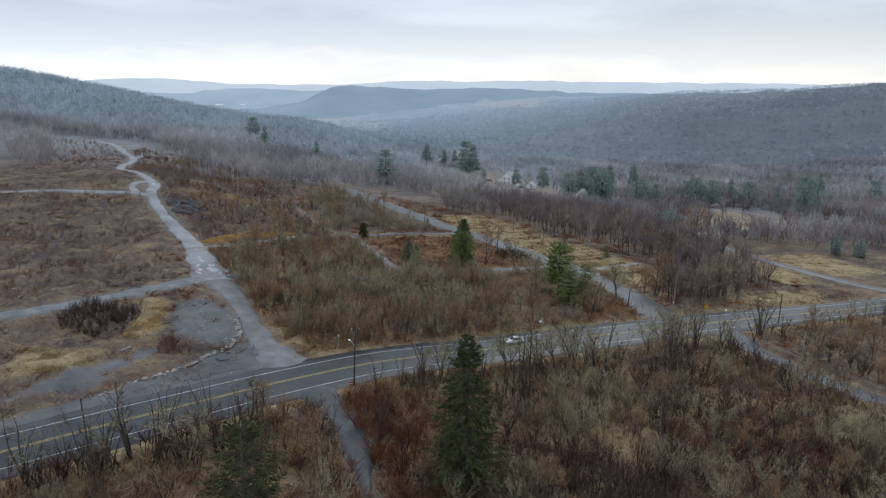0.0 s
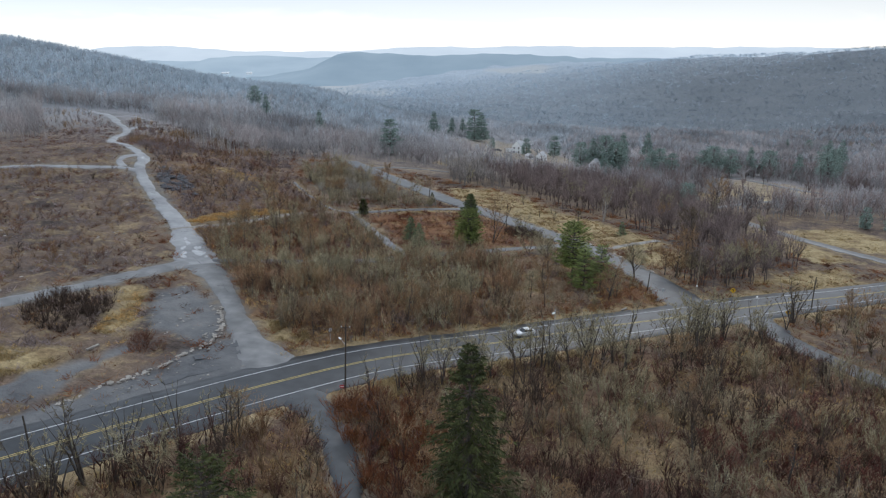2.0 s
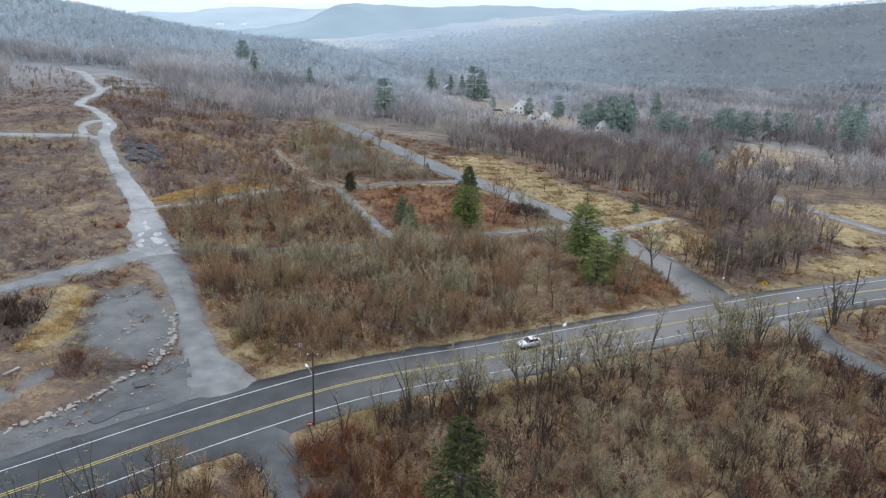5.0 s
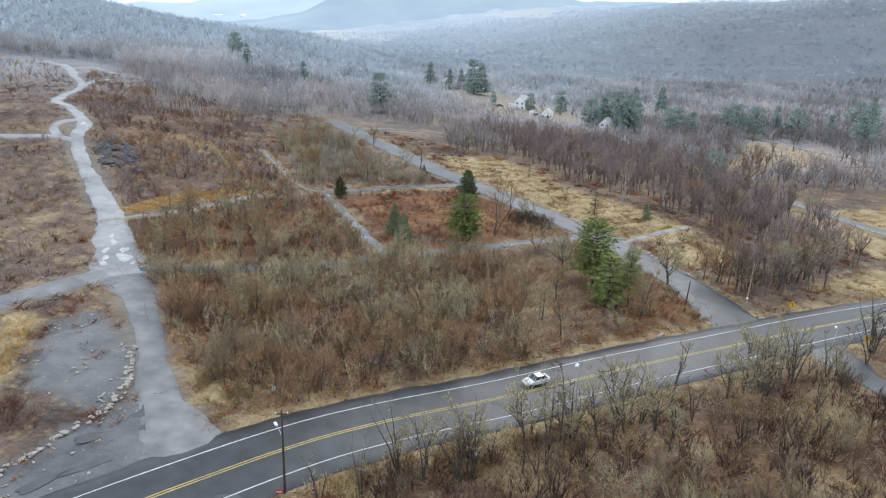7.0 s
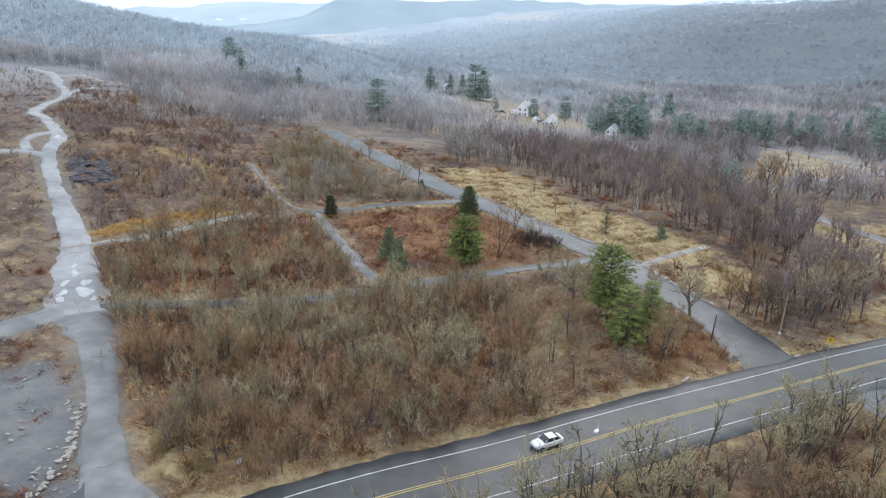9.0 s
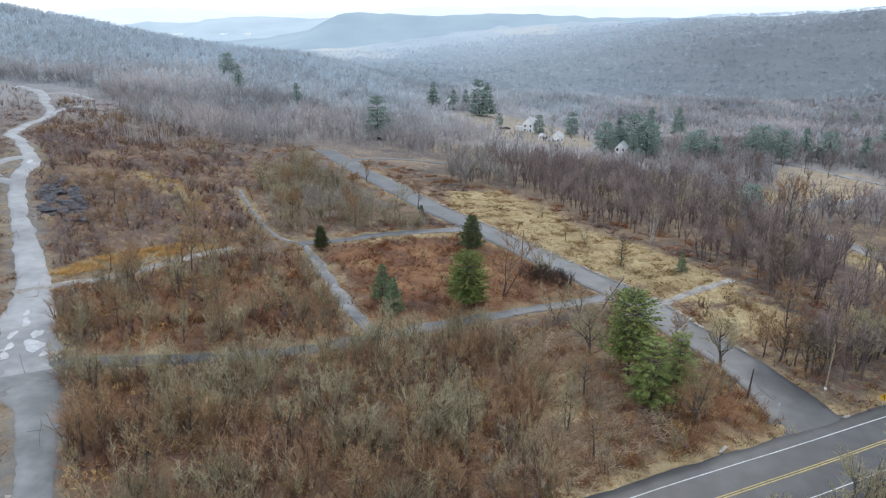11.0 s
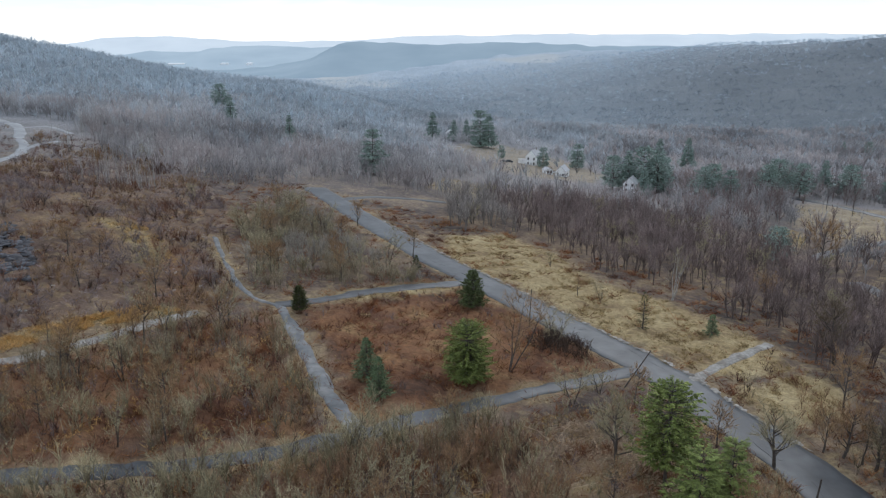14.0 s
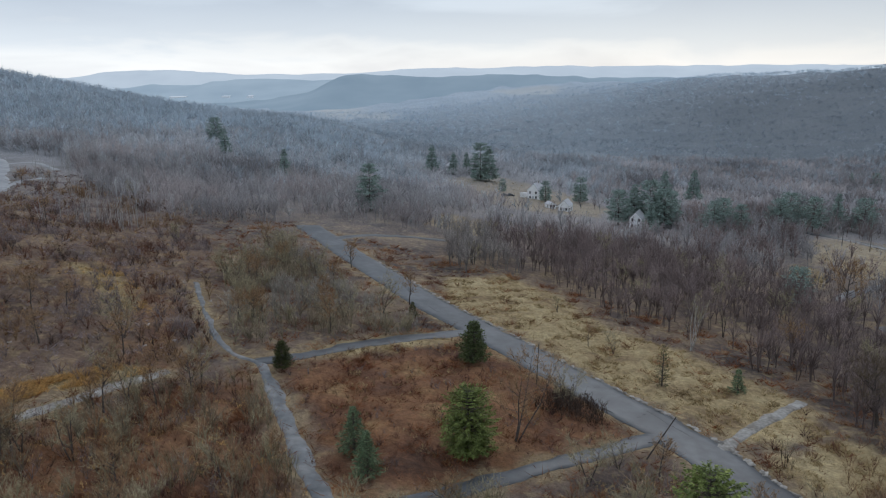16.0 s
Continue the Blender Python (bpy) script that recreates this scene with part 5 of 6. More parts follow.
tree("cedar_tree", conifer_parts(232, 9.3, 1.5, 18, 7, 5, "column", -0.3, 0.4), 38.7, 253.0, "thin ragged olive-green cedar", "cedar tree", twig=NEEDLE_DARK)
tree("pine_tree", conifer_parts(236, 15.2, 4.9, 22, 13, 20, "egg", 0.0, 0.8, 0.25), 28.5, 194.5, "tall green pine beside the street", "pine tree", twig=NEEDLE)
tree("pine_tree", conifer_parts(240, 11.3, 6.0, 10, 13, 26, "plates", 0.12, 0.85, 0.14, 0.85), 30.1, 185.6, "bright green pine with layered boughs", "pine tree", twig=NEEDLE)
tree("pine_tree", conifer_parts(244, 12.0, 4.8, 11, 11, 20, "plates", 0.1, 0.8, 0.3, 0.85), 34.5, 187.5, "green pine with a bare lower trunk", "pine tree", twig=NEEDLE)
tree("pine_tree", conifer_parts(248, 4.0, 1.6, 12, 8, 8, "cone", 0.1, 0.45), -12.0, 284.0, "little dark pine by the lane", "pine tree", twig=NEEDLE_DARK)

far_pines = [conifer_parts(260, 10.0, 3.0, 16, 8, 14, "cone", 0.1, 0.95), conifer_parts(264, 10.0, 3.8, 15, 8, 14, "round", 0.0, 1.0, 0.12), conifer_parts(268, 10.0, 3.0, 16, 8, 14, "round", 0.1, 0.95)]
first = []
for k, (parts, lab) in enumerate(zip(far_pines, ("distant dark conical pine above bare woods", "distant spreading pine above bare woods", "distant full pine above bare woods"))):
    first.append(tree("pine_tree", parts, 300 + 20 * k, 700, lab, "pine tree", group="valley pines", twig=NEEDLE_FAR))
PINES = [(-98.5, 502, 17, 0), (-44.2, 440, 21, 2), (-27.5, 638, 20, 0), (-12, 640, 16, 0), (-3, 655, 16, 0), (6.9, 611, 26, 2), (13, 618, 24, 0), (43.2, 530, 12, 2), (64.5, 540, 15, 2), (72, 466, 17, 1), (80, 470, 20, 0),
         (88, 472, 22, 1), (94, 466, 19, 1), (84, 452, 14, 0), (100, 478, 17, 2), (112, 450, 16, 1), (118, 456, 17, 1), (125, 452, 15, 2), (150, 470, 16, 1), (158, 478, 18, 1), (166, 470, 17, 1), (182, 480, 18, 0), (190, 470, 17, 1), (205, 462, 16, 0),
         (212, 440, 18, 1), (140, 575, 20, 0), (118, 560, 20, 0), (230, 470, 19, 1), (160, 300, 9, 2), (168, 296, 8, 2), (98, 330, 12, 1), (20, 560, 8, 2), (-150, 560, 15, 0), (-170, 600, 16, 1), (250, 520, 18, 1), (280, 560, 20, 0), (300, 520, 18, 2)]
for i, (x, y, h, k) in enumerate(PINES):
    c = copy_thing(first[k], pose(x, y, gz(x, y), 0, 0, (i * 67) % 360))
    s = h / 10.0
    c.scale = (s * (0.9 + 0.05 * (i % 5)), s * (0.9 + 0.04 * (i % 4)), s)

# leafless trees that stand out
grown = []
for k in range(6):
    grown.append(tree("bare_tree", bare_parts(300 + 7 * k, 8.0, (0.5, 0.42, 0.55, 0.36, 0.48, 0.6)[k], 16, 6, 7, (1, 2, 1, 3, 1, 2)[k], 1.3, (0.25, 0.3, 0.2, 0.2, 0.35, 0.15)[k], 0.055), 330 + 20 * k, 720,
                      ("grey-brown leafless tree in brush", "leafless tree forked near its foot", "wide-crowned leafless tree in brush", "slim many-stemmed leafless tree", "leafless tree with a clear trunk", "low spreading leafless tree")[k], "bare tree", group="leafless trees", twig=(TWIG_BROWN, TWIG_GREY)[k % 2]))
slim = []
for k in range(4):
    slim.append(tree("bare_tree", bare_parts(350 + 5 * k, 8.0, (0.24, 0.18, 0.27, 0.22)[k], (11, 14, 10, 14)[k], 4, 4, (1, 3, 2, 2)[k], 1.3, 0.25, 0.055), 420 + 20 * k, 740, ("slim dark leafless tree at the roadside", "dark cluster of slim leafless stems", "crooked dark leafless tree", "slim dark leafless tree in brush")[k], "bare tree", group="leafless trees", twig=(OLIVE_TWIG, TWIG_GREY)[k % 2]))
for k, (x, y, h) in enumerate(((46.5, 202.5, 9.5), (58.5, 206.9, 8.6), (62.2, 204.5, 9.0), (22.9, 198.6, 10.0), (35.6, 181.9, 9.0), (75.1, 244.3, 13.5))):
    tree("bare_tree", bare_parts(600 + 9 * k, h, 0.6, 16, 8, 11, 1, 1.9, 0.22, 0.05), x, y, "old broad-crowned leafless tree with dark limbs", "bare tree", 50 * k, "leafless trees", twig=(TWIG_GREY, TWIG_BROWN, OLIVE_TWIG)[k % 3])
TREES = [(73.6, 277.1, 11, 0), (108.6, 322.4, 16, 2), (80.8, 352, 9, 5), (18.6, 240, 7, 5), (-13.6, 294, 9, 4), (-33.7, 327, 8, 2), (17.3, 242.6, 5.5, 1), (56, 208, 8, 2), (61, 206, 7.5, 4), (64, 203, 7, 5), (20, 186, 8, 2), (37, 186, 8, 3), (16, 176, 8, 3), (2, 171, 8.5, 3),
         (76, 210, 12, 3), (79, 212, 12, 1), (72, 206, 11, 3), (82, 215, 12, 0), (66, 222, 11, 2), (88, 220, 11, 1), (-17, 263, 5, 4), (28, 275, 5, 4), (33, 272, 5, 5), (24, 300, 5, 3), (-60, 234, 6, 5), (-56, 222, 6, 4), (-48, 226, 7, 0), (-69, 218, 5, 4)]
for i in range(58):
    t = random.uniform(0.12, 0.62) if i < 30 else random.uniform(0.13, 0.3)
    p = MAIN[int(t * (len(MAIN) - 1))]
    q = MAIN[int(t * (len(MAIN) - 1)) + 1] - p
    q = q / np.linalg.norm(q)
    o = random.uniform(8.8, 14)
    TREES.append((p[0] + q[1] * o, p[1] - q[0] * o, random.uniform(7, 13), random.choice((6, 7, 8, 9, 7, 9))))
road_rng = random.Random(8)
for i in range(44):
    k = road_rng.randrange(int(0.36 * len(MAIN)), int(0.64 * len(MAIN)))
    p, q = MAIN[k], MAIN[k + 1] - MAIN[k]
    q = q / np.linalg.norm(q)
    o = road_rng.uniform(9, 19)
    TREES.append((p[0] + q[1] * o, p[1] - q[0] * o, road_rng.uniform(6.5, 11), road_rng.choice((6, 7, 9, 1, 3, 8))))
for poly, count in ((THICKET_WEST, 26), (BLOCK_WEST, 16), (COPSE, 32), (SOUTH, 62), (SOUTH_EAST, 26), (THICKET_EAST, 8), (BELT, 34), (HEATH_NORTH, 10)):
    for x, y, s, _ in sow(poly, count, 400 + count, 1.5, 0, 10, (0.8, 1.2)):
        TREES.append((x, y, s * (9.5 if poly is BELT else 7.5), random.randrange(10) if poly is SOUTH else random.choice((1, 3, 7, 9)) if poly is BELT else random.randrange(6)))
TREES = [t for t in TREES if nearest_way(np.array([t[0]]), np.array([t[1]]))[0] > 0.4]
for i, (x, y, h, k) in enumerate(TREES):
    c = copy_thing((grown + slim)[k], pose(x, y, gz(x, y), 0, 0, (i * 83) % 360))
    s = h / 8.0
    c.scale = (s, s, s)
tree("bare_tree", bare_parts(390, 14.8, 0.42, 30, 7, 7, 3, 1.0, 0.18, 0.05), 8.9, 225.2, "tall leafless tree with a fan of brown twigs", "bare tree", twig=TWIG_BROWN)
tree("birch_tree", bare_parts(380, 14.8, 0.3, 14, 6, 4, 5, 1.0, 0.3, 0.06), 51.8, 279.4, "pale many-stemmed birch at the wood's edge", "birch tree", bark=BIRCH, twig=TWIG_GREY)


# ---- built things ----
def part(name, bm, mat, parent, label=""):
    """Links a bmesh as one mesh under a thing or a part."""
    me = bpy.data.meshes.new(name)
    bm.to_mesh(me)
    bm.free()
    me.materials.append(mat)
    ob = new(name, me)
    ob.parent = parent
    if label:
        ob["label"] = label
    return ob


def box(sx, sy, sz, m=None, bevel=0.0):
    bm = bmesh.new()
    bmesh.ops.create_cube(bm, size=1.0, matrix=(m or Matrix()) @ Matrix.Diagonal((sx, sy, sz, 1)))
    if bevel:
        bmesh.ops.bevel(bm, geom=bm.edges[:], offset=bevel, segments=2, affect="EDGES")
    return bm


def rod(r0, r1, length, sides=8, m=None):
    """A tapered rod along z from the origin."""
    bm = bmesh.new()
    bmesh.ops.create_cone(bm, cap_ends=True, segments=sides, radius1=r0, radius2=r1, depth=length, matrix=(m or Matrix()) @ pose(0, 0, length / 2))
    return bm


def between(a, b):
    """A pose at a whose z axis points to b."""
    a, b = Vector(a), Vector(b)
    return Matrix.Translation(a) @ (b - a).to_track_quat("Z", "Y").to_matrix().to_4x4()


def thing(name, x, y, label, category, group="", rz=0.0, lift=0.0):
    ob = tagged(new(name), label, category, group)
    ob.matrix_basis = pose(x, y, gz(x, y) + lift, 0, 0, rz)
    return ob


def wooden_pole(x, y, h, label, lean=(0, 0), mat=None, r=0.16):
    ob = thing("utility_pole", x, y, label, "pole")
    part("shaft", rod(r, r * 0.62, math.hypot(h, *lean) + 0.6, 10, between((-0.05 * lean[0], -0.05 * lean[1], -0.5), (lean[0], lean[1], h))), mat or POLE_WOOD, ob)
    return ob


lamp = wooden_pole(-18.5, 122.4, 11.3, "dark wooden street lamp pole beside the road", (0.6, -0.9))
lamp["category"] = "street lamp"
lamp.name = "street_lamp"
part("crossarm", box(1.5, 0.1, 0.12, pose(0.58, -0.87, 10.95)), POLE_WOOD, lamp)
for dx in (-0.65, 0.65):
    part("insulator", rod(0.07, 0.05, 0.22, 8, pose(0.58 + dx, -0.87, 11.0)), SIDING, lamp)
part("arm", rod(0.04, 0.035, 1.9, 6, between((0.4, -0.6, 7.9), (-0.7, 1.2, 8.25))), METAL, lamp)
head = part("lamp_head", box(0.75, 0.34, 0.2, pose(-0.85, 1.45, 8.2, 0, 0, -58), 0.06), SIDING, lamp, "white cobra lamp head")
part("lens", box(0.4, 0.24, 0.08, pose(-0.88, 1.5, 8.08, 0, 0, -58), 0.03), GLASS, head)
low = thing("road_sign", -18.9, 121.6, "small red and white sign at the foot of the pole", "sign")
part("post", rod(0.035, 0.035, 1.1, 6, pose(0, 0, -0.2)), METAL, low)
part("panel", box(0.75, 0.04, 0.55, pose(0, -0.05, 0.75), 0.01), SIGN_RED, low)
part("stripe", box(0.6, 0.012, 0.13, pose(0, -0.08, 0.75)), SIDING, low, "plain white bar")

slim = thing("street_lamp", 18.1, 145.2, "slim grey metal street lamp among saplings", "street lamp")
part("shaft", rod(0.09, 0.05, 9.8, 8, pose(0, 0, -0.4)), METAL, slim)
part("arm", rod(0.035, 0.03, 1.3, 6, between((0, 0, 9.0), (-0.4, -0.8, 8.95))), METAL, slim)
part("lamp_head", box(0.85, 0.4, 0.26, pose(-0.45, -0.95, 8.75, 0, 0, 60), 0.07), SIDING, slim, "white lamp head")
wooden_pole(-51.3, 91.4, 8.0, "dark wooden pole at the road's edge", (-0.6, 0.3))
wooden_pole(47.4, 192.0, 4.9, "short dark wooden pole stub beside the street", (0.5, 0.2), r=0.17)
pale = wooden_pole(60.4, 193.7, 9.9, "pale bare wooden pole near the junction", (0.55, 0.2), PALE_WOOD, 0.15)
part("plate", box(0.34, 0.34, 0.42, pose(0.1, 0.04, 2.1), 0.02), SIDING, pale, "white band")
side_lamp = wooden_pole(63.6, 166.0, 8.9, "thin grey lamp pole leaning at the side road", (1.4, 0.6), METAL, 0.09)
side_lamp["category"] = "street lamp"
part("lamp_head", box(0.85, 0.36, 0.22, pose(1.2, 1.0, 8.9, 0, 0, 60), 0.07), SIDING, side_lamp, "white lamp head")
wooden_pole(88.3, 190.0, 8.2, "dark wooden pole beside the main road", (0.3, 0.2))
wooden_pole(29.2, 224.4, 6.4, "dark wooden pole leaning steeply over the lane", (4.3, 1.0), r=0.13)
wooden_pole(14.3, 249.6, 8.0, "thin dark wooden pole beside the old street", (0.35, 0.3), r=0.12)
for x, y in ((168.4, 422.8), (163.0, 435.2), (180.0, 396.0)):
    wooden_pole(x, y, 6.5, "dark wooden pole beside the valley road", (0.1, 0.0), r=0.17)


def polygon_plate(n, r, depth, m, turn=0.0):
    bm = bmesh.new()
    bmesh.ops.create_cone(bm, cap_ends=True, segments=n, radius1=r, radius2=r, depth=depth, matrix=m @ pose(0, 0, 0, 90, 0, 0) @ pose(0, 0, 0, 0, 0, turn))
    bmesh.ops.bevel(bm, geom=[e for e in bm.edges if abs(e.verts[0].co.y - e.verts[1].co.y) < 1e-5 and n > 3], offset=0.008, segments=1, affect="EDGES")
    return bm


def diamond_sign(x, y, rz, h):
    ob = thing("road_sign", x, y, "yellow diamond warning sign with a black arrow", "sign", "warning signs", rz)
    part("post", rod(0.04, 0.04, h + 0.4, 6, pose(0, 0.06, -0.3)), METAL, ob)
    plate = part("panel", polygon_plate(4, 0.72, 0.03, pose(0, 0, h), 0), SIGN_YELLOW, ob)
    part("arrow_shaft", box(0.12, 0.012, 0.55, pose(0.08, -0.025, h - 0.08, 0, 0, 0)), BLACK, plate)
    part("arrow_head", box(0.42, 0.012, 0.16, pose(-0.06, -0.025, h + 0.26, 0, -35, 0)), BLACK, plate)
    return ob


diamond_sign(69.2, 192.2, -18, 2.3)
diamond_sign(77.3, 178.3, -18, 2.4)


def stop_sign(x, y, rz, label):
    ob = thing("road_sign", x, y, label, "sign", "octagonal signs", rz)
    part("post", rod(0.04, 0.04, 3.0, 6, pose(0, 0.05, -0.3)), METAL, ob)
    part("panel", polygon_plate(8, 0.42, 0.025, pose(0, 0, 2.5), 22.5), METAL, ob, "bare grey back of the panel")
    part("brace", box(0.5, 0.03, 0.05, pose(0, -0.03, 2.5)), METAL, ob)
    return ob


stop_sign(-24.1, 139.9, 55, "octagonal sign with its grey back turned, at the track")
stop_sign(49.7, 185.8, 20, "octagonal sign with its grey back turned, at the street")


def sedan(x, y, rz, paint, label, group=""):
    """A saloon car, nose towards +x."""
    car = thing("car", x, y, label, "car", group, rz, 0.18)
    car.rotation_euler = Euler((math.atan2(gz(x - math.sin(radians(rz)), y + math.cos(radians(rz))) - gz(x, y), 1.0), -math.atan2(gz(x + math.cos(radians(rz)), y + math.sin(radians(rz))) - gz(x, y), 1.0), radians(rz)))
    # lower body: sections along the car of half width, sill, waist
    rows = [(-2.32, 0.66, 0.42, 0.86), (-2.2, 0.8, 0.3, 0.97), (-1.6, 0.89, 0.22, 1.01), (-0.6, 0.91, 0.2, 0.98), (0.7, 0.91, 0.2, 0.95), (1.5, 0.88, 0.22, 0.86), (2.1, 0.8, 0.28, 0.74), (2.34, 0.62, 0.36, 0.62)]
    bm = bmesh.new()
    rings = []
    for px, w, lo_, hi_ in rows:
        rings.append([bm.verts.new(v) for v in ((px, -w * 0.92, lo_), (px, -w, lo_ + 0.25), (px, -w * 0.97, hi_ - 0.1), (px, -w * 0.82, hi_), (px, 0, hi_ + 0.03), (px, w * 0.82, hi_), (px, w * 0.97, hi_ - 0.1), (px, w, lo_ + 0.25), (px, w * 0.92, lo_))])
    for a, b in zip(rings[:-1], rings[1:]):
        for i in range(8):
            bm.faces.new((a[i], a[i + 1], b[i + 1], b[i]))
        bm.faces.new((a[8], a[0], b[0], b[8]))
    bm.faces.new(rings[0])
    bm.faces.new(rings[-1][::-1])
    bmesh.ops.recalc_face_normals(bm, faces=bm.faces[:])
    body = part("body", bm, paint, car)
    # cabin: glass band with a roof panel on it
    bm = bmesh.new()
    low_ = [bm.verts.new(v) for v in ((-1.85, -0.72, 0.98), (1.0, -0.76, 0.93), (1.0, 0.76, 0.93), (-1.85, 0.72, 0.98))]
    top_ = [bm.verts.new(v) for v in ((-1.0, -0.58, 1.4), (0.2, -0.6, 1.4), (0.2, 0.6, 1.4), (-1.0, 0.58, 1.4))]
    for i in range(4):
        j = (i + 1) % 4
        bm.faces.new((low_[i], low_[j], top_[j], top_[i]))
    bm.faces.new(top_)
    part("window_glass", bm, GLASS, car, "dark tinted glass")
    part("roof", box(1.28, 1.2, 0.07, pose(-0.4, 0, 1.42), 0.03), paint, car)
    for sy in (-1, 1):
        for px in (-0.45, 0.55):
            part("pillar", rod(0.045, 0.04, 0.5, 5, between((px * 1.5 + 0.1, sy * 0.75, 0.94), (px * 0.9, sy * 0.6, 1.4))), paint, car)
        part("mirror", box(0.12, 0.18, 0.12, pose(0.75, sy * 0.98, 0.98), 0.03), paint, car)
        part("headlight", box(0.12, 0.32, 0.14, pose(2.22, sy * 0.55, 0.62), 0.03), METAL, car)
        part("tail_light", box(0.08, 0.34, 0.14, pose(-2.28, sy * 0.56, 0.8), 0.02), SIGN_RED, car)
        for px in (-1.4, 1.38):
            tyre = part("wheel", rod(0.33, 0.33, 0.22, 16, pose(px, sy * 0.92 - (0.11 if sy > 0 else -0.11), 0.15, -90 * sy, 0, 0)), BLACK, car)
            part("rim", rod(0.22, 0.2, 0.02, 12, pose(px, sy * 1.03 - 0.0, 0.15, -90 * sy, 0, 0)), METAL, tyre)
    part("number_plate", box(0.02, 0.34, 0.12, pose(-2.34, 0, 0.66)), SIDING, car, "plain pale plate")
    return car


sedan(13.0, 153.0, 212, CAR_WHITE, "white saloon car driving on the asphalt road")
sedan(20.5, 538.0, 25, CAR_DARK, "dark parked car on the lawn by the house", "parked cars")
sedan(24.0, 540.5, 15, CAR_DARK, "dark parked car on the lawn by the house", "parked cars")
sedan(46.5, 508.0, 40, CAR_WHITE, "white parked car beside the sheds", "parked cars")


def house(x, y, rz, w, l, eave, ridge_h, label, chimney=False, porch=False):
    """A gabled house with its ridge along y."""
    ob = thing("house", x, y, label, "house", "", rz, -0.3)
    for sx in (-1, 1):
        part("wall", box(0.2, l, eave, pose(sx * (w / 2 - 0.1), 0, eave / 2)), SIDING, ob)
        bm = box(math.hypot(w / 2 + 0.35, ridge_h - eave) + 0.1, l + 0.7, 0.16)
        roof = part("roof", bm, ROOF, ob)
        roof.matrix_basis = pose(sx * (w / 4 + 0.1), 0, (eave + ridge_h) / 2 + 0.02, 0, sx * math.degrees(math.atan2(ridge_h - eave, w / 2)), 0)
        for k in range(max(1, int(l / 2.6))):
            for z in ((1.6, 4.3) if eave > 4.5 else (1.5,)):
                win = part("window", box(0.1, 1.0, 1.4, pose(sx * (w / 2 + 0.0), -l / 2 + 1.6 + k * 2.6, z)), GLASS, ob)
                part("sill", box(0.16, 1.2, 0.1, pose(sx * (w / 2 + 0.04), -l / 2 + 1.6 + k * 2.6, z - 0.76)), SIDING, win)
    for sy in (-1, 1):
        bm = bmesh.new()
        a = [(-w / 2, 0), (w / 2, 0), (w / 2, eave), (0, ridge_h - 0.1), (-w / 2, eave)]
        f = [bm.verts.new((p, sy * l / 2 - 0.1, q)) for p, q in a]
        g = [bm.verts.new((p, sy * l / 2 + 0.1, q)) for p, q in a]
        bm.faces.new(f)
        bm.faces.new(g[::-1])
        for i in range(5):
            j = (i + 1) % 5
            bm.faces.new((f[i], g[i], g[j], f[j]))
        bmesh.ops.recalc_face_normals(bm, faces=bm.faces[:])
        part("gable_wall", bm, SIDING, ob)
        for px, z in ((-w / 4, 1.6), (w / 4, 1.6)) + (((-w / 4, 4.3), (w / 4, 4.3)) if eave > 4.5 else ()):
            win = part("window", box(0.95, 0.1, 1.35, pose(px, sy * (l / 2 + 0.1), z)), GLASS, ob)
            part("sill", box(1.1, 0.16, 0.1, pose(px, sy * (l / 2 + 0.14), z - 0.74)), SIDING, win)
    part("door", box(1.0, 0.12, 2.05, pose(0, -l / 2 - 0.1, 1.1)), ROOF, ob)
    if chimney:
        part("chimney", box(0.6, 0.6, 1.8, pose(0.6, l / 4, ridge_h + 0.3)), ROCK, ob)
    if porch:
        part("wing_wall", box(6.0, 4.2, 3.0, pose(-w / 2 - 2.9, 0.6, 1.5)), SIDING, ob)
        part("wing_roof", box(6.6, 4.9, 0.16, pose(-w / 2 - 3.1, 0.6, 3.1, -8, 0, 0)), SIDING, ob, "pale flat roof")
    return ob


house(38.8, 541.2, -28, 7.2, 8.5, 5.6, 9.4, "white gabled two-storey house on a lawn", True, True)
house(51.0, 500.0, -24, 5.6, 7.0, 3.4, 6.2, "small white gabled house beside sheds")
house(43.5, 505.5, 20, 4.0, 5.0, 2.4, 3.6, "low white shed behind bare trees")
house(80.7, 464.0, -24, 6.0, 8.0, 4.8, 8.0, "white gabled house among dark pines")
house(126.0, 478.0, 15, 9.0, 12.0, 2.8, 5.0, "low pale house behind bare trees")
house(-14.0, 655.0, 10, 8.0, 10.0, 4.8, 7.6, "distant white house beside tall pines")

# far works in the valley: long pale sheds
for x, y, l in ((-1397, 3545, 78), (-1166, 3545, 34), (-1050, 3545, 24)):
    ob = tagged(new("shed"), "distant long white industrial shed", "shed", "valley sheds")
    ob.matrix_basis = pose(x, y, -28)
    part("wall", box(l, 25, 14, pose(0, 0, 7)), SIDING, ob)
    part("roof", box(l + 2, 28, 1.2, pose(0, 0, 14.5, 6, 0, 0)), SIDING, ob)

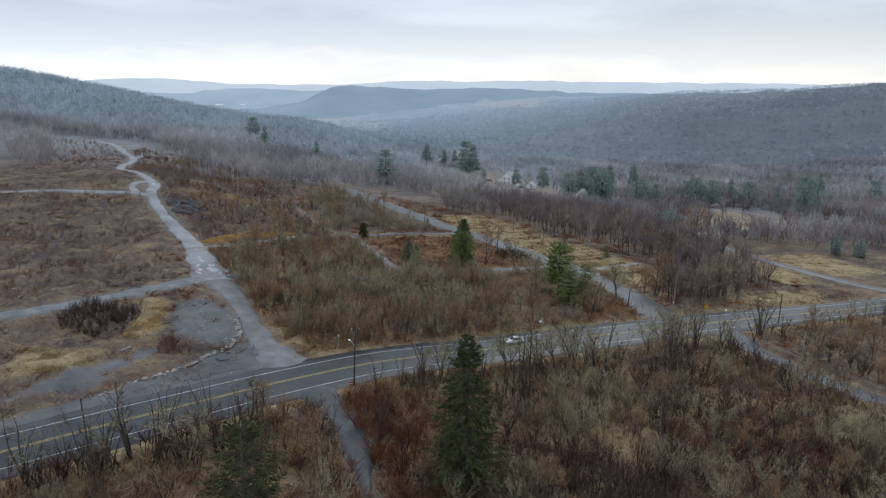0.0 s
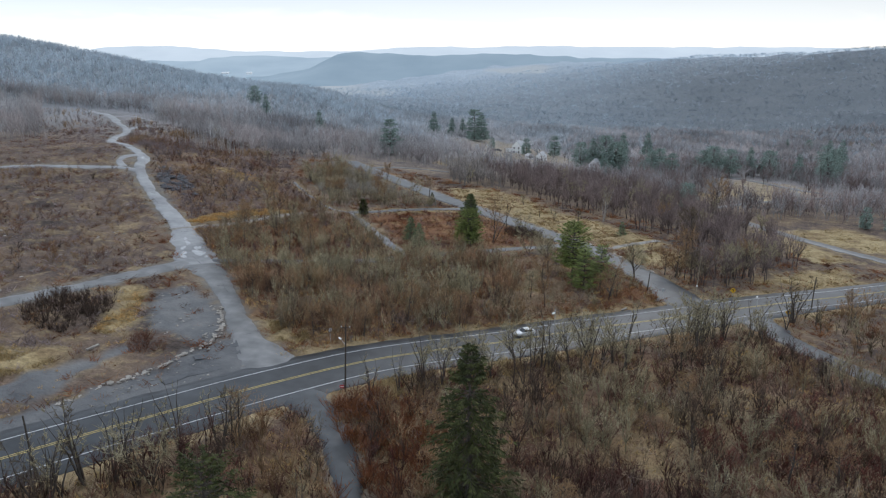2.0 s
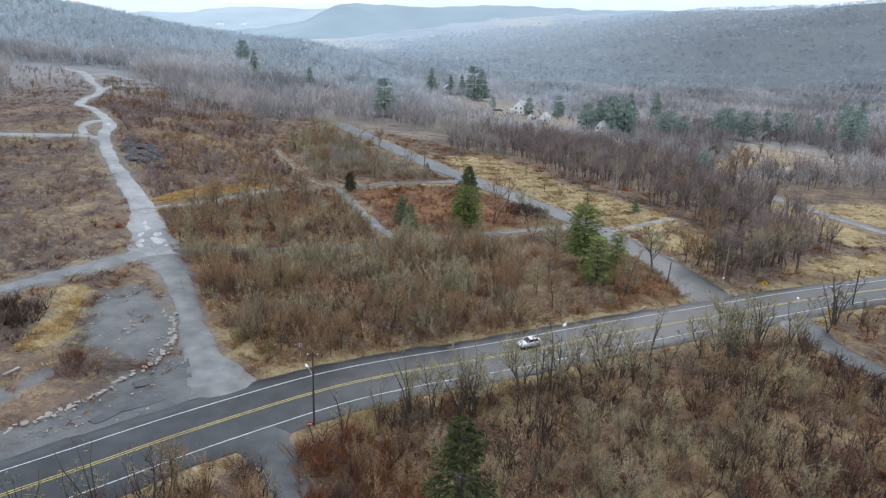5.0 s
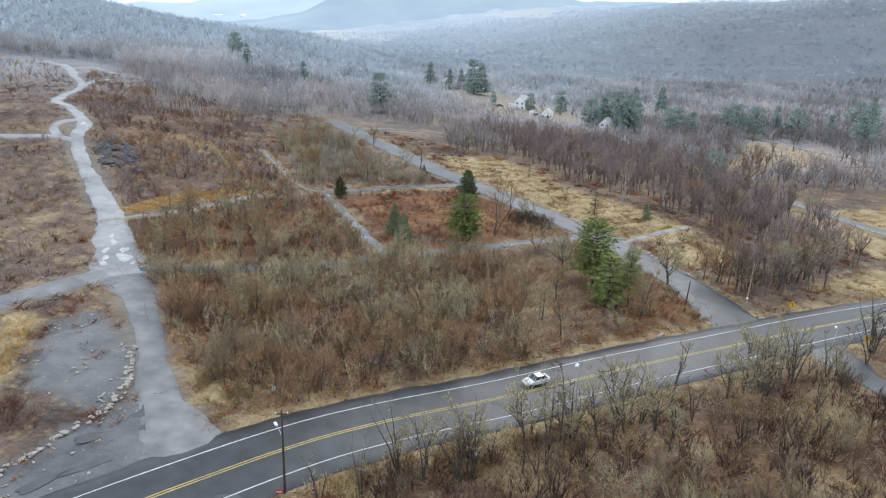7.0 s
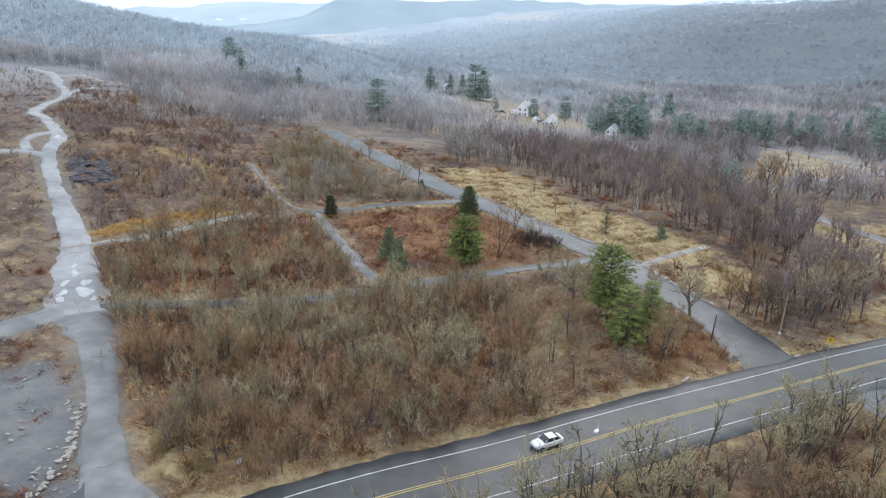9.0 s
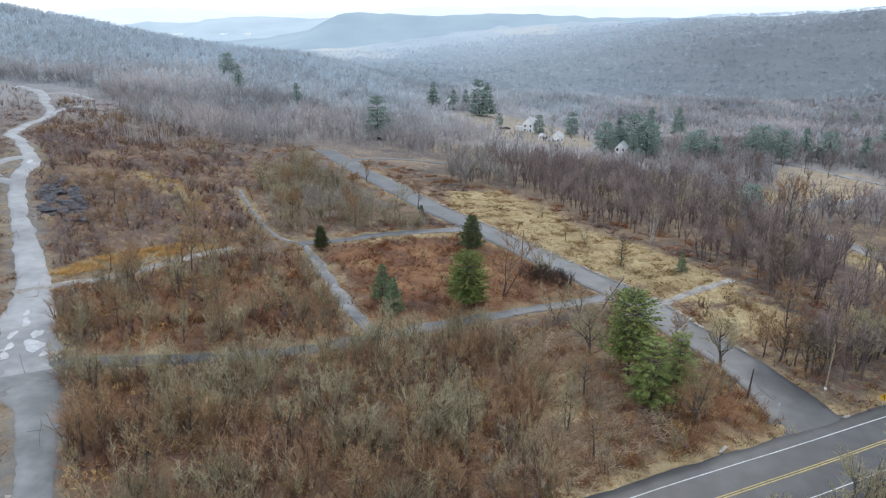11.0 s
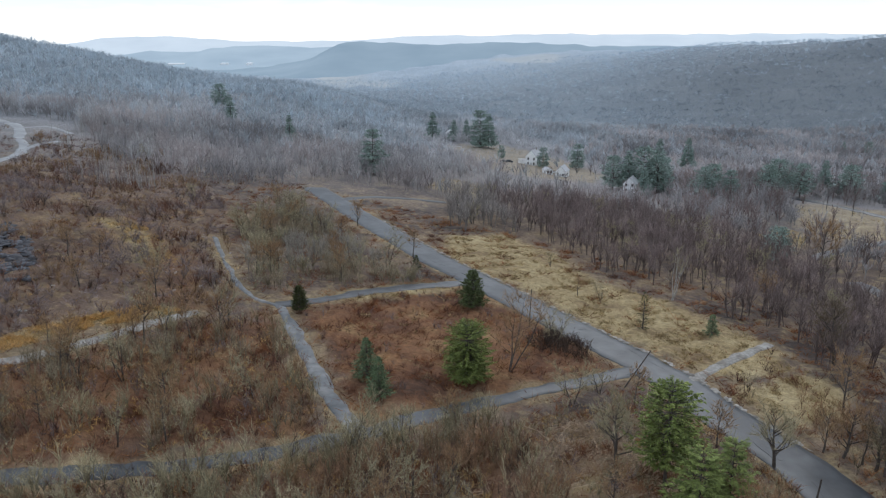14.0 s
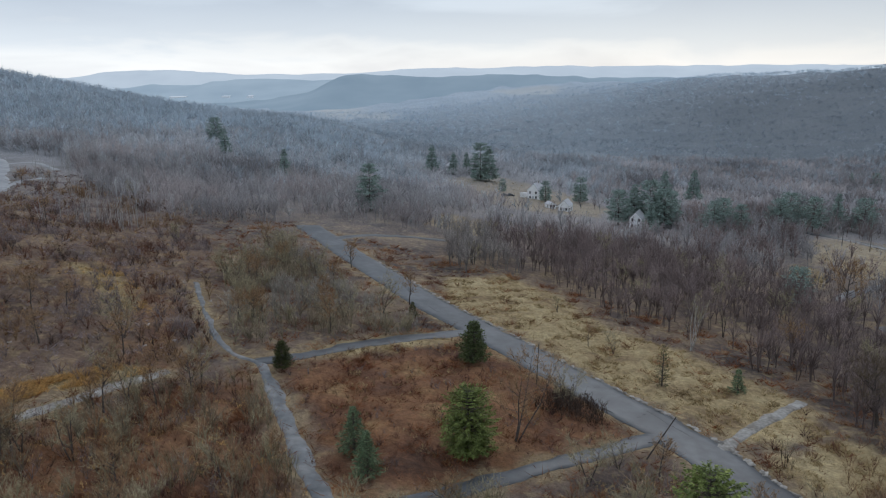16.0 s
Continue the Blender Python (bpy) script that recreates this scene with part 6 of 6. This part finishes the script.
# ---- stones ----
rock_shapes = []
for k in range(6):
    bm = bmesh.new()
    bmesh.ops.create_icosphere(bm, subdivisions=1, radius=0.55)
    for v in bm.verts:
        n_ = noise.noise(v.co * 2.2 + Vector((k * 7.3, 1.7, 0)))
        v.co *= 0.85 + 0.8 * n_
        v.co.z *= 0.62
        v.co.x = max(-0.42, min(0.42, v.co.x * 1.25))
    me = bpy.data.meshes.new("boulder")
    bm.to_mesh(me)
    bm.free()
    me.materials.append(ROCK)
    rock_shapes.append(me)
ROCK_LINE = smooth_line([(-48.5, 151.5), (-46.8, 146.5), (-44.7, 139.5), (-45.1, 133.6), (-46.9, 129.6), (-48.6, 125), (-50.6, 120.6), (-54.5, 115), (-56.6, 110.6), (-59, 106.5)], 0.4)
rr = random.Random(12)
for k in range(125):
    p = ROCK_LINE[rr.randrange(len(ROCK_LINE))]
    x, y = p[0] + rr.gauss(0, 0.32), p[1] + rr.gauss(0, 0.32)
    s = rr.choice((rr.uniform(0.35, 0.65), rr.uniform(0.55, 0.9)))
    ob = tagged(new("boulder", rock_shapes[k % 6]), "pale broken rock in a row beside the gravel lot", "boulder", "row of boulders")
    ob.matrix_basis = pose(x, y, gz(x, y) + 0.08 * s, rr.uniform(-12, 12), rr.uniform(-12, 12), rr.uniform(0, 360)) @ Matrix.Diagonal((s * rr.uniform(0.8, 1.4), s, s, 1))


def slab_parts(seed):
    s = Sticks(seed)
    w, l, h = s.rng.uniform(0.3, 0.8), s.rng.uniform(0.5, 1.3), s.rng.uniform(0.15, 0.4)
    tilt = s.rng.uniform(-0.4, 0.6)
    c = [(-l, -w, 0), (l, -w, 0), (l, w, tilt * w), (-l, w, tilt * w)]
    s.v = [np.array(p, float) for p in c] + [np.array(p, float) * (0.8, 0.75, 1) + (0, 0, h) for p in c]
    s.f = [(4, 5, 6), (4, 6, 7)] + [t for i in range(4) for t in ((i, (i + 1) % 4, 4 + (i + 1) % 4), (i, 4 + (i + 1) % 4, 4 + i))]
    return s.arrays()


SHALE = [(-108, 270), (-98, 262), (-90, 250), (-86, 243), (-93, 240), (-99, 246), (-106, 258)]
scatter("shale_heap", [slab_parts(500 + i) for i in range(8)], sow(SHALE, 520, 60, 0.5, 0.8, 6, (0.5, 1.3)), COAL, "heap of dark shale slabs in brush", "shale", -0.02)
RUBBLE = [(-60, 108), (-46, 131), (-43, 140), (-40, 138), (-42, 128), (-56, 104)]
scatter("rubble", [slab_parts(520 + i) for i in range(6)], np.concatenate([sow(RUBBLE, 170, 61, 0.0, 0.9, 5, (0.1, 0.3)), sow(APRON, 150, 65, 0.0, 0.9, 5, (0.1, 0.3)), sow(LOT, 120, 62, 0.0, 0.9, 6, (0.12, 0.4)), sow(HEATH_WEST, 260, 63, 0.5, 1.0, 9, (0.2, 0.6)), sow(HEATH_NORTH, 260, 64, 0.5, 1.0, 9, (0.2, 0.6))]), ROCK, "scattered small stones and rubble", "rubble", -0.02)
kerb_line = []
for a, b in zip(STREET[:-1], STREET[1:]):
    d_ = (b - a) / np.linalg.norm(b - a)
    kerb_line += [(*(a + (b - a) * u + np.array([d_[1], -d_[0]]) * 5.1), 0.35 + 0.25 * math.sin(a[0] * 3 + u * 5), 0.5) for u in (0.1, 0.4, 0.7, 0.95)]
kerb_line = np.array([k for k in kerb_line if 208 < k[1] < 340])
scatter("kerb_stones", [slab_parts(530 + i) for i in range(6)], kerb_line, ROCK, "broken kerb stones along the old street", "kerb", -0.02)


def flat_patch(name, x, y, r, mat, label, category, seed, squash=0.5, rot=0.0, lift=0.2, parent=None):
    """A thin irregular sheet that lies on the ground."""
    rng_ = random.Random(seed)
    n_ = 26
    ph = [rng_.uniform(0, 7) for _ in range(3)]
    verts, faces = [(x, y, gz(x, y) + lift)], []
    for i in range(n_):
        a = 2 * math.pi * i / n_
        q = r * (1 + 0.22 * math.sin(2 * a + ph[0]) + 0.16 * math.sin(3 * a + ph[1]) + 0.1 * math.sin(5 * a + ph[2]))
        u, v = q * math.cos(a), q * squash * math.sin(a)
        px, py = x + u * math.cos(rot) - v * math.sin(rot), y + u * math.sin(rot) + v * math.cos(rot)
        verts.append((px, py, gz(px, py) + lift))
        verts.append((px, py, gz(px, py) + lift - 0.05))
    for i in range(n_):
        j = (i + 1) % n_
        faces += [(0, 1 + 2 * i, 1 + 2 * j), (1 + 2 * i, 2 + 2 * i, 2 + 2 * j, 1 + 2 * j)]
    ob = finish(new(name, mesh_of(name, verts, faces)), mat, False)
    if parent:
        ob.parent = parent
    else:
        tagged(ob, label, category, kind="structure")
    return ob


for k, (x, y, r, sq, ro) in enumerate(((-64.9, 184.4, 2.2, 0.6, 1.9), (-68.0, 183.2, 1.1, 0.6, 1.6), (-67.3, 180.6, 1.5, 0.5, 2.0), (-69.8, 187.0, 1.2, 0.5, 1.7), (-70.3, 191.6, 1.6, 0.4, 2.1), (-66.6, 188.2, 1.6, 0.45, 1.9), (-62.2, 182.2, 0.9, 0.5, 1.5), (-117.5, 274.5, 1.6, 0.5, 2.0), (-72.2, 195.0, 1.0, 0.45, 1.9))):
    flat_patch("concrete_patch", x, y, r, PALE_PATCH, "pale patch of bare concrete in the track", "concrete patch", k, sq, ro, 0.195)
for k, (x, y, r, sq, ro) in enumerate(((-39.6, 136.0, 2.6, 0.5, 1.0), (-41.5, 123.5, 2.6, 0.3, 0.8), (-45.0, 120.0, 2.8, 0.3, 0.9),  (-44.0, 128.5, 1.6, 0.6, 0.4), (-38.2, 132.2, 1.5, 0.5, 1.2))):
    flat_patch("asphalt_patch", x, y, r, DARK_PATCH, "dark wet patch of broken asphalt", "asphalt patch", 20 + k, sq, ro, 0.07)
for k, (x, y, r, sq, ro) in enumerate(((51.3, 195.5, 4.2, 0.15, 1.73), (47.2, 206.5, 2.5, 0.3, 1.9), (-7.2, 293.0, 3.2, 0.3, 2.1), (25, 243, 3.5, 0.18, 2.1), (33, 231, 2.6, 0.25, 0.6), (-21, 316, 4, 0.2, 2.1))):
    flat_patch("asphalt_patch", x, y, r, DARK_PATCH, "dark repaired patch in the old street", "asphalt patch", 30 + k, sq, ro, 0.175)


def crack(line, half, lift, parent, seed, mat):
    """A thin winding tar-dark crack."""
    rng_ = random.Random(seed)
    p = [(a + rng_.gauss(0, 0.1), b + rng_.gauss(0, 0.1)) for a, b in line]
    ob = ribbon("crack", smooth_line(p, 0.6), half, mat, lift, parent=parent, wobble=half * 0.5, across=2, seed=seed, thick=0.03)
    return ob


rr = random.Random(31)
for k in range(8):
    i = rr.randrange(8, 70)
    p, d_ = TRACK[i], TRACK[i + 1] - TRACK[i]
    d_ = d_ / np.linalg.norm(d_)
    nrm_ = np.array([-d_[1], d_[0]])
    s0 = rr.uniform(-1.2, -0.6) if k % 2 == 0 else rr.uniform(-1.4, 1.4)
    pts = [p + nrm_ * (s0 + rr.uniform(-0.15, 0.15)) + d_ * 1.7 * j for j in range(5)] if k % 2 else [p + nrm_ * (s0 + 0.6 * j) + d_ * rr.uniform(-0.2, 0.2) for j in range(4)]
    crack(pts, 0.032, 0.17, track, 700 + k, DARK_PATCH)
for k in range(8):
    i = rr.randrange(10, len(STREET) - 25)
    p, d_ = STREET[i], STREET[i + 1] - STREET[i]
    d_ = d_ / np.linalg.norm(d_)
    nrm_ = np.array([-d_[1], d_[0]])
    s0 = rr.uniform(-3.0, 1.0)
    pts = [p + nrm_ * (s0 + 0.9 * j) + d_ * rr.uniform(-0.4, 0.4) for j in range(4)] if k % 2 else [p + nrm_ * (s0 + rr.uniform(-0.3, 0.3)) + d_ * 2.5 * j for j in range(5)]
    crack(pts, 0.04, 0.172, street, 740 + k, DARK_PATCH)
for k, (x, y) in enumerate(((61.8, 188.6), (38.0, 175.4), (-62.5, 127.5))):
    ob = thing("concrete_block", x, y, "pale broken concrete slab lying at the roadside", "concrete block", "", 30 + 20 * k, 0.12)
    part("slab", box((1.6, 2.2, 2.6)[k], 0.5, 0.3, None, 0.05), ROCK, ob)
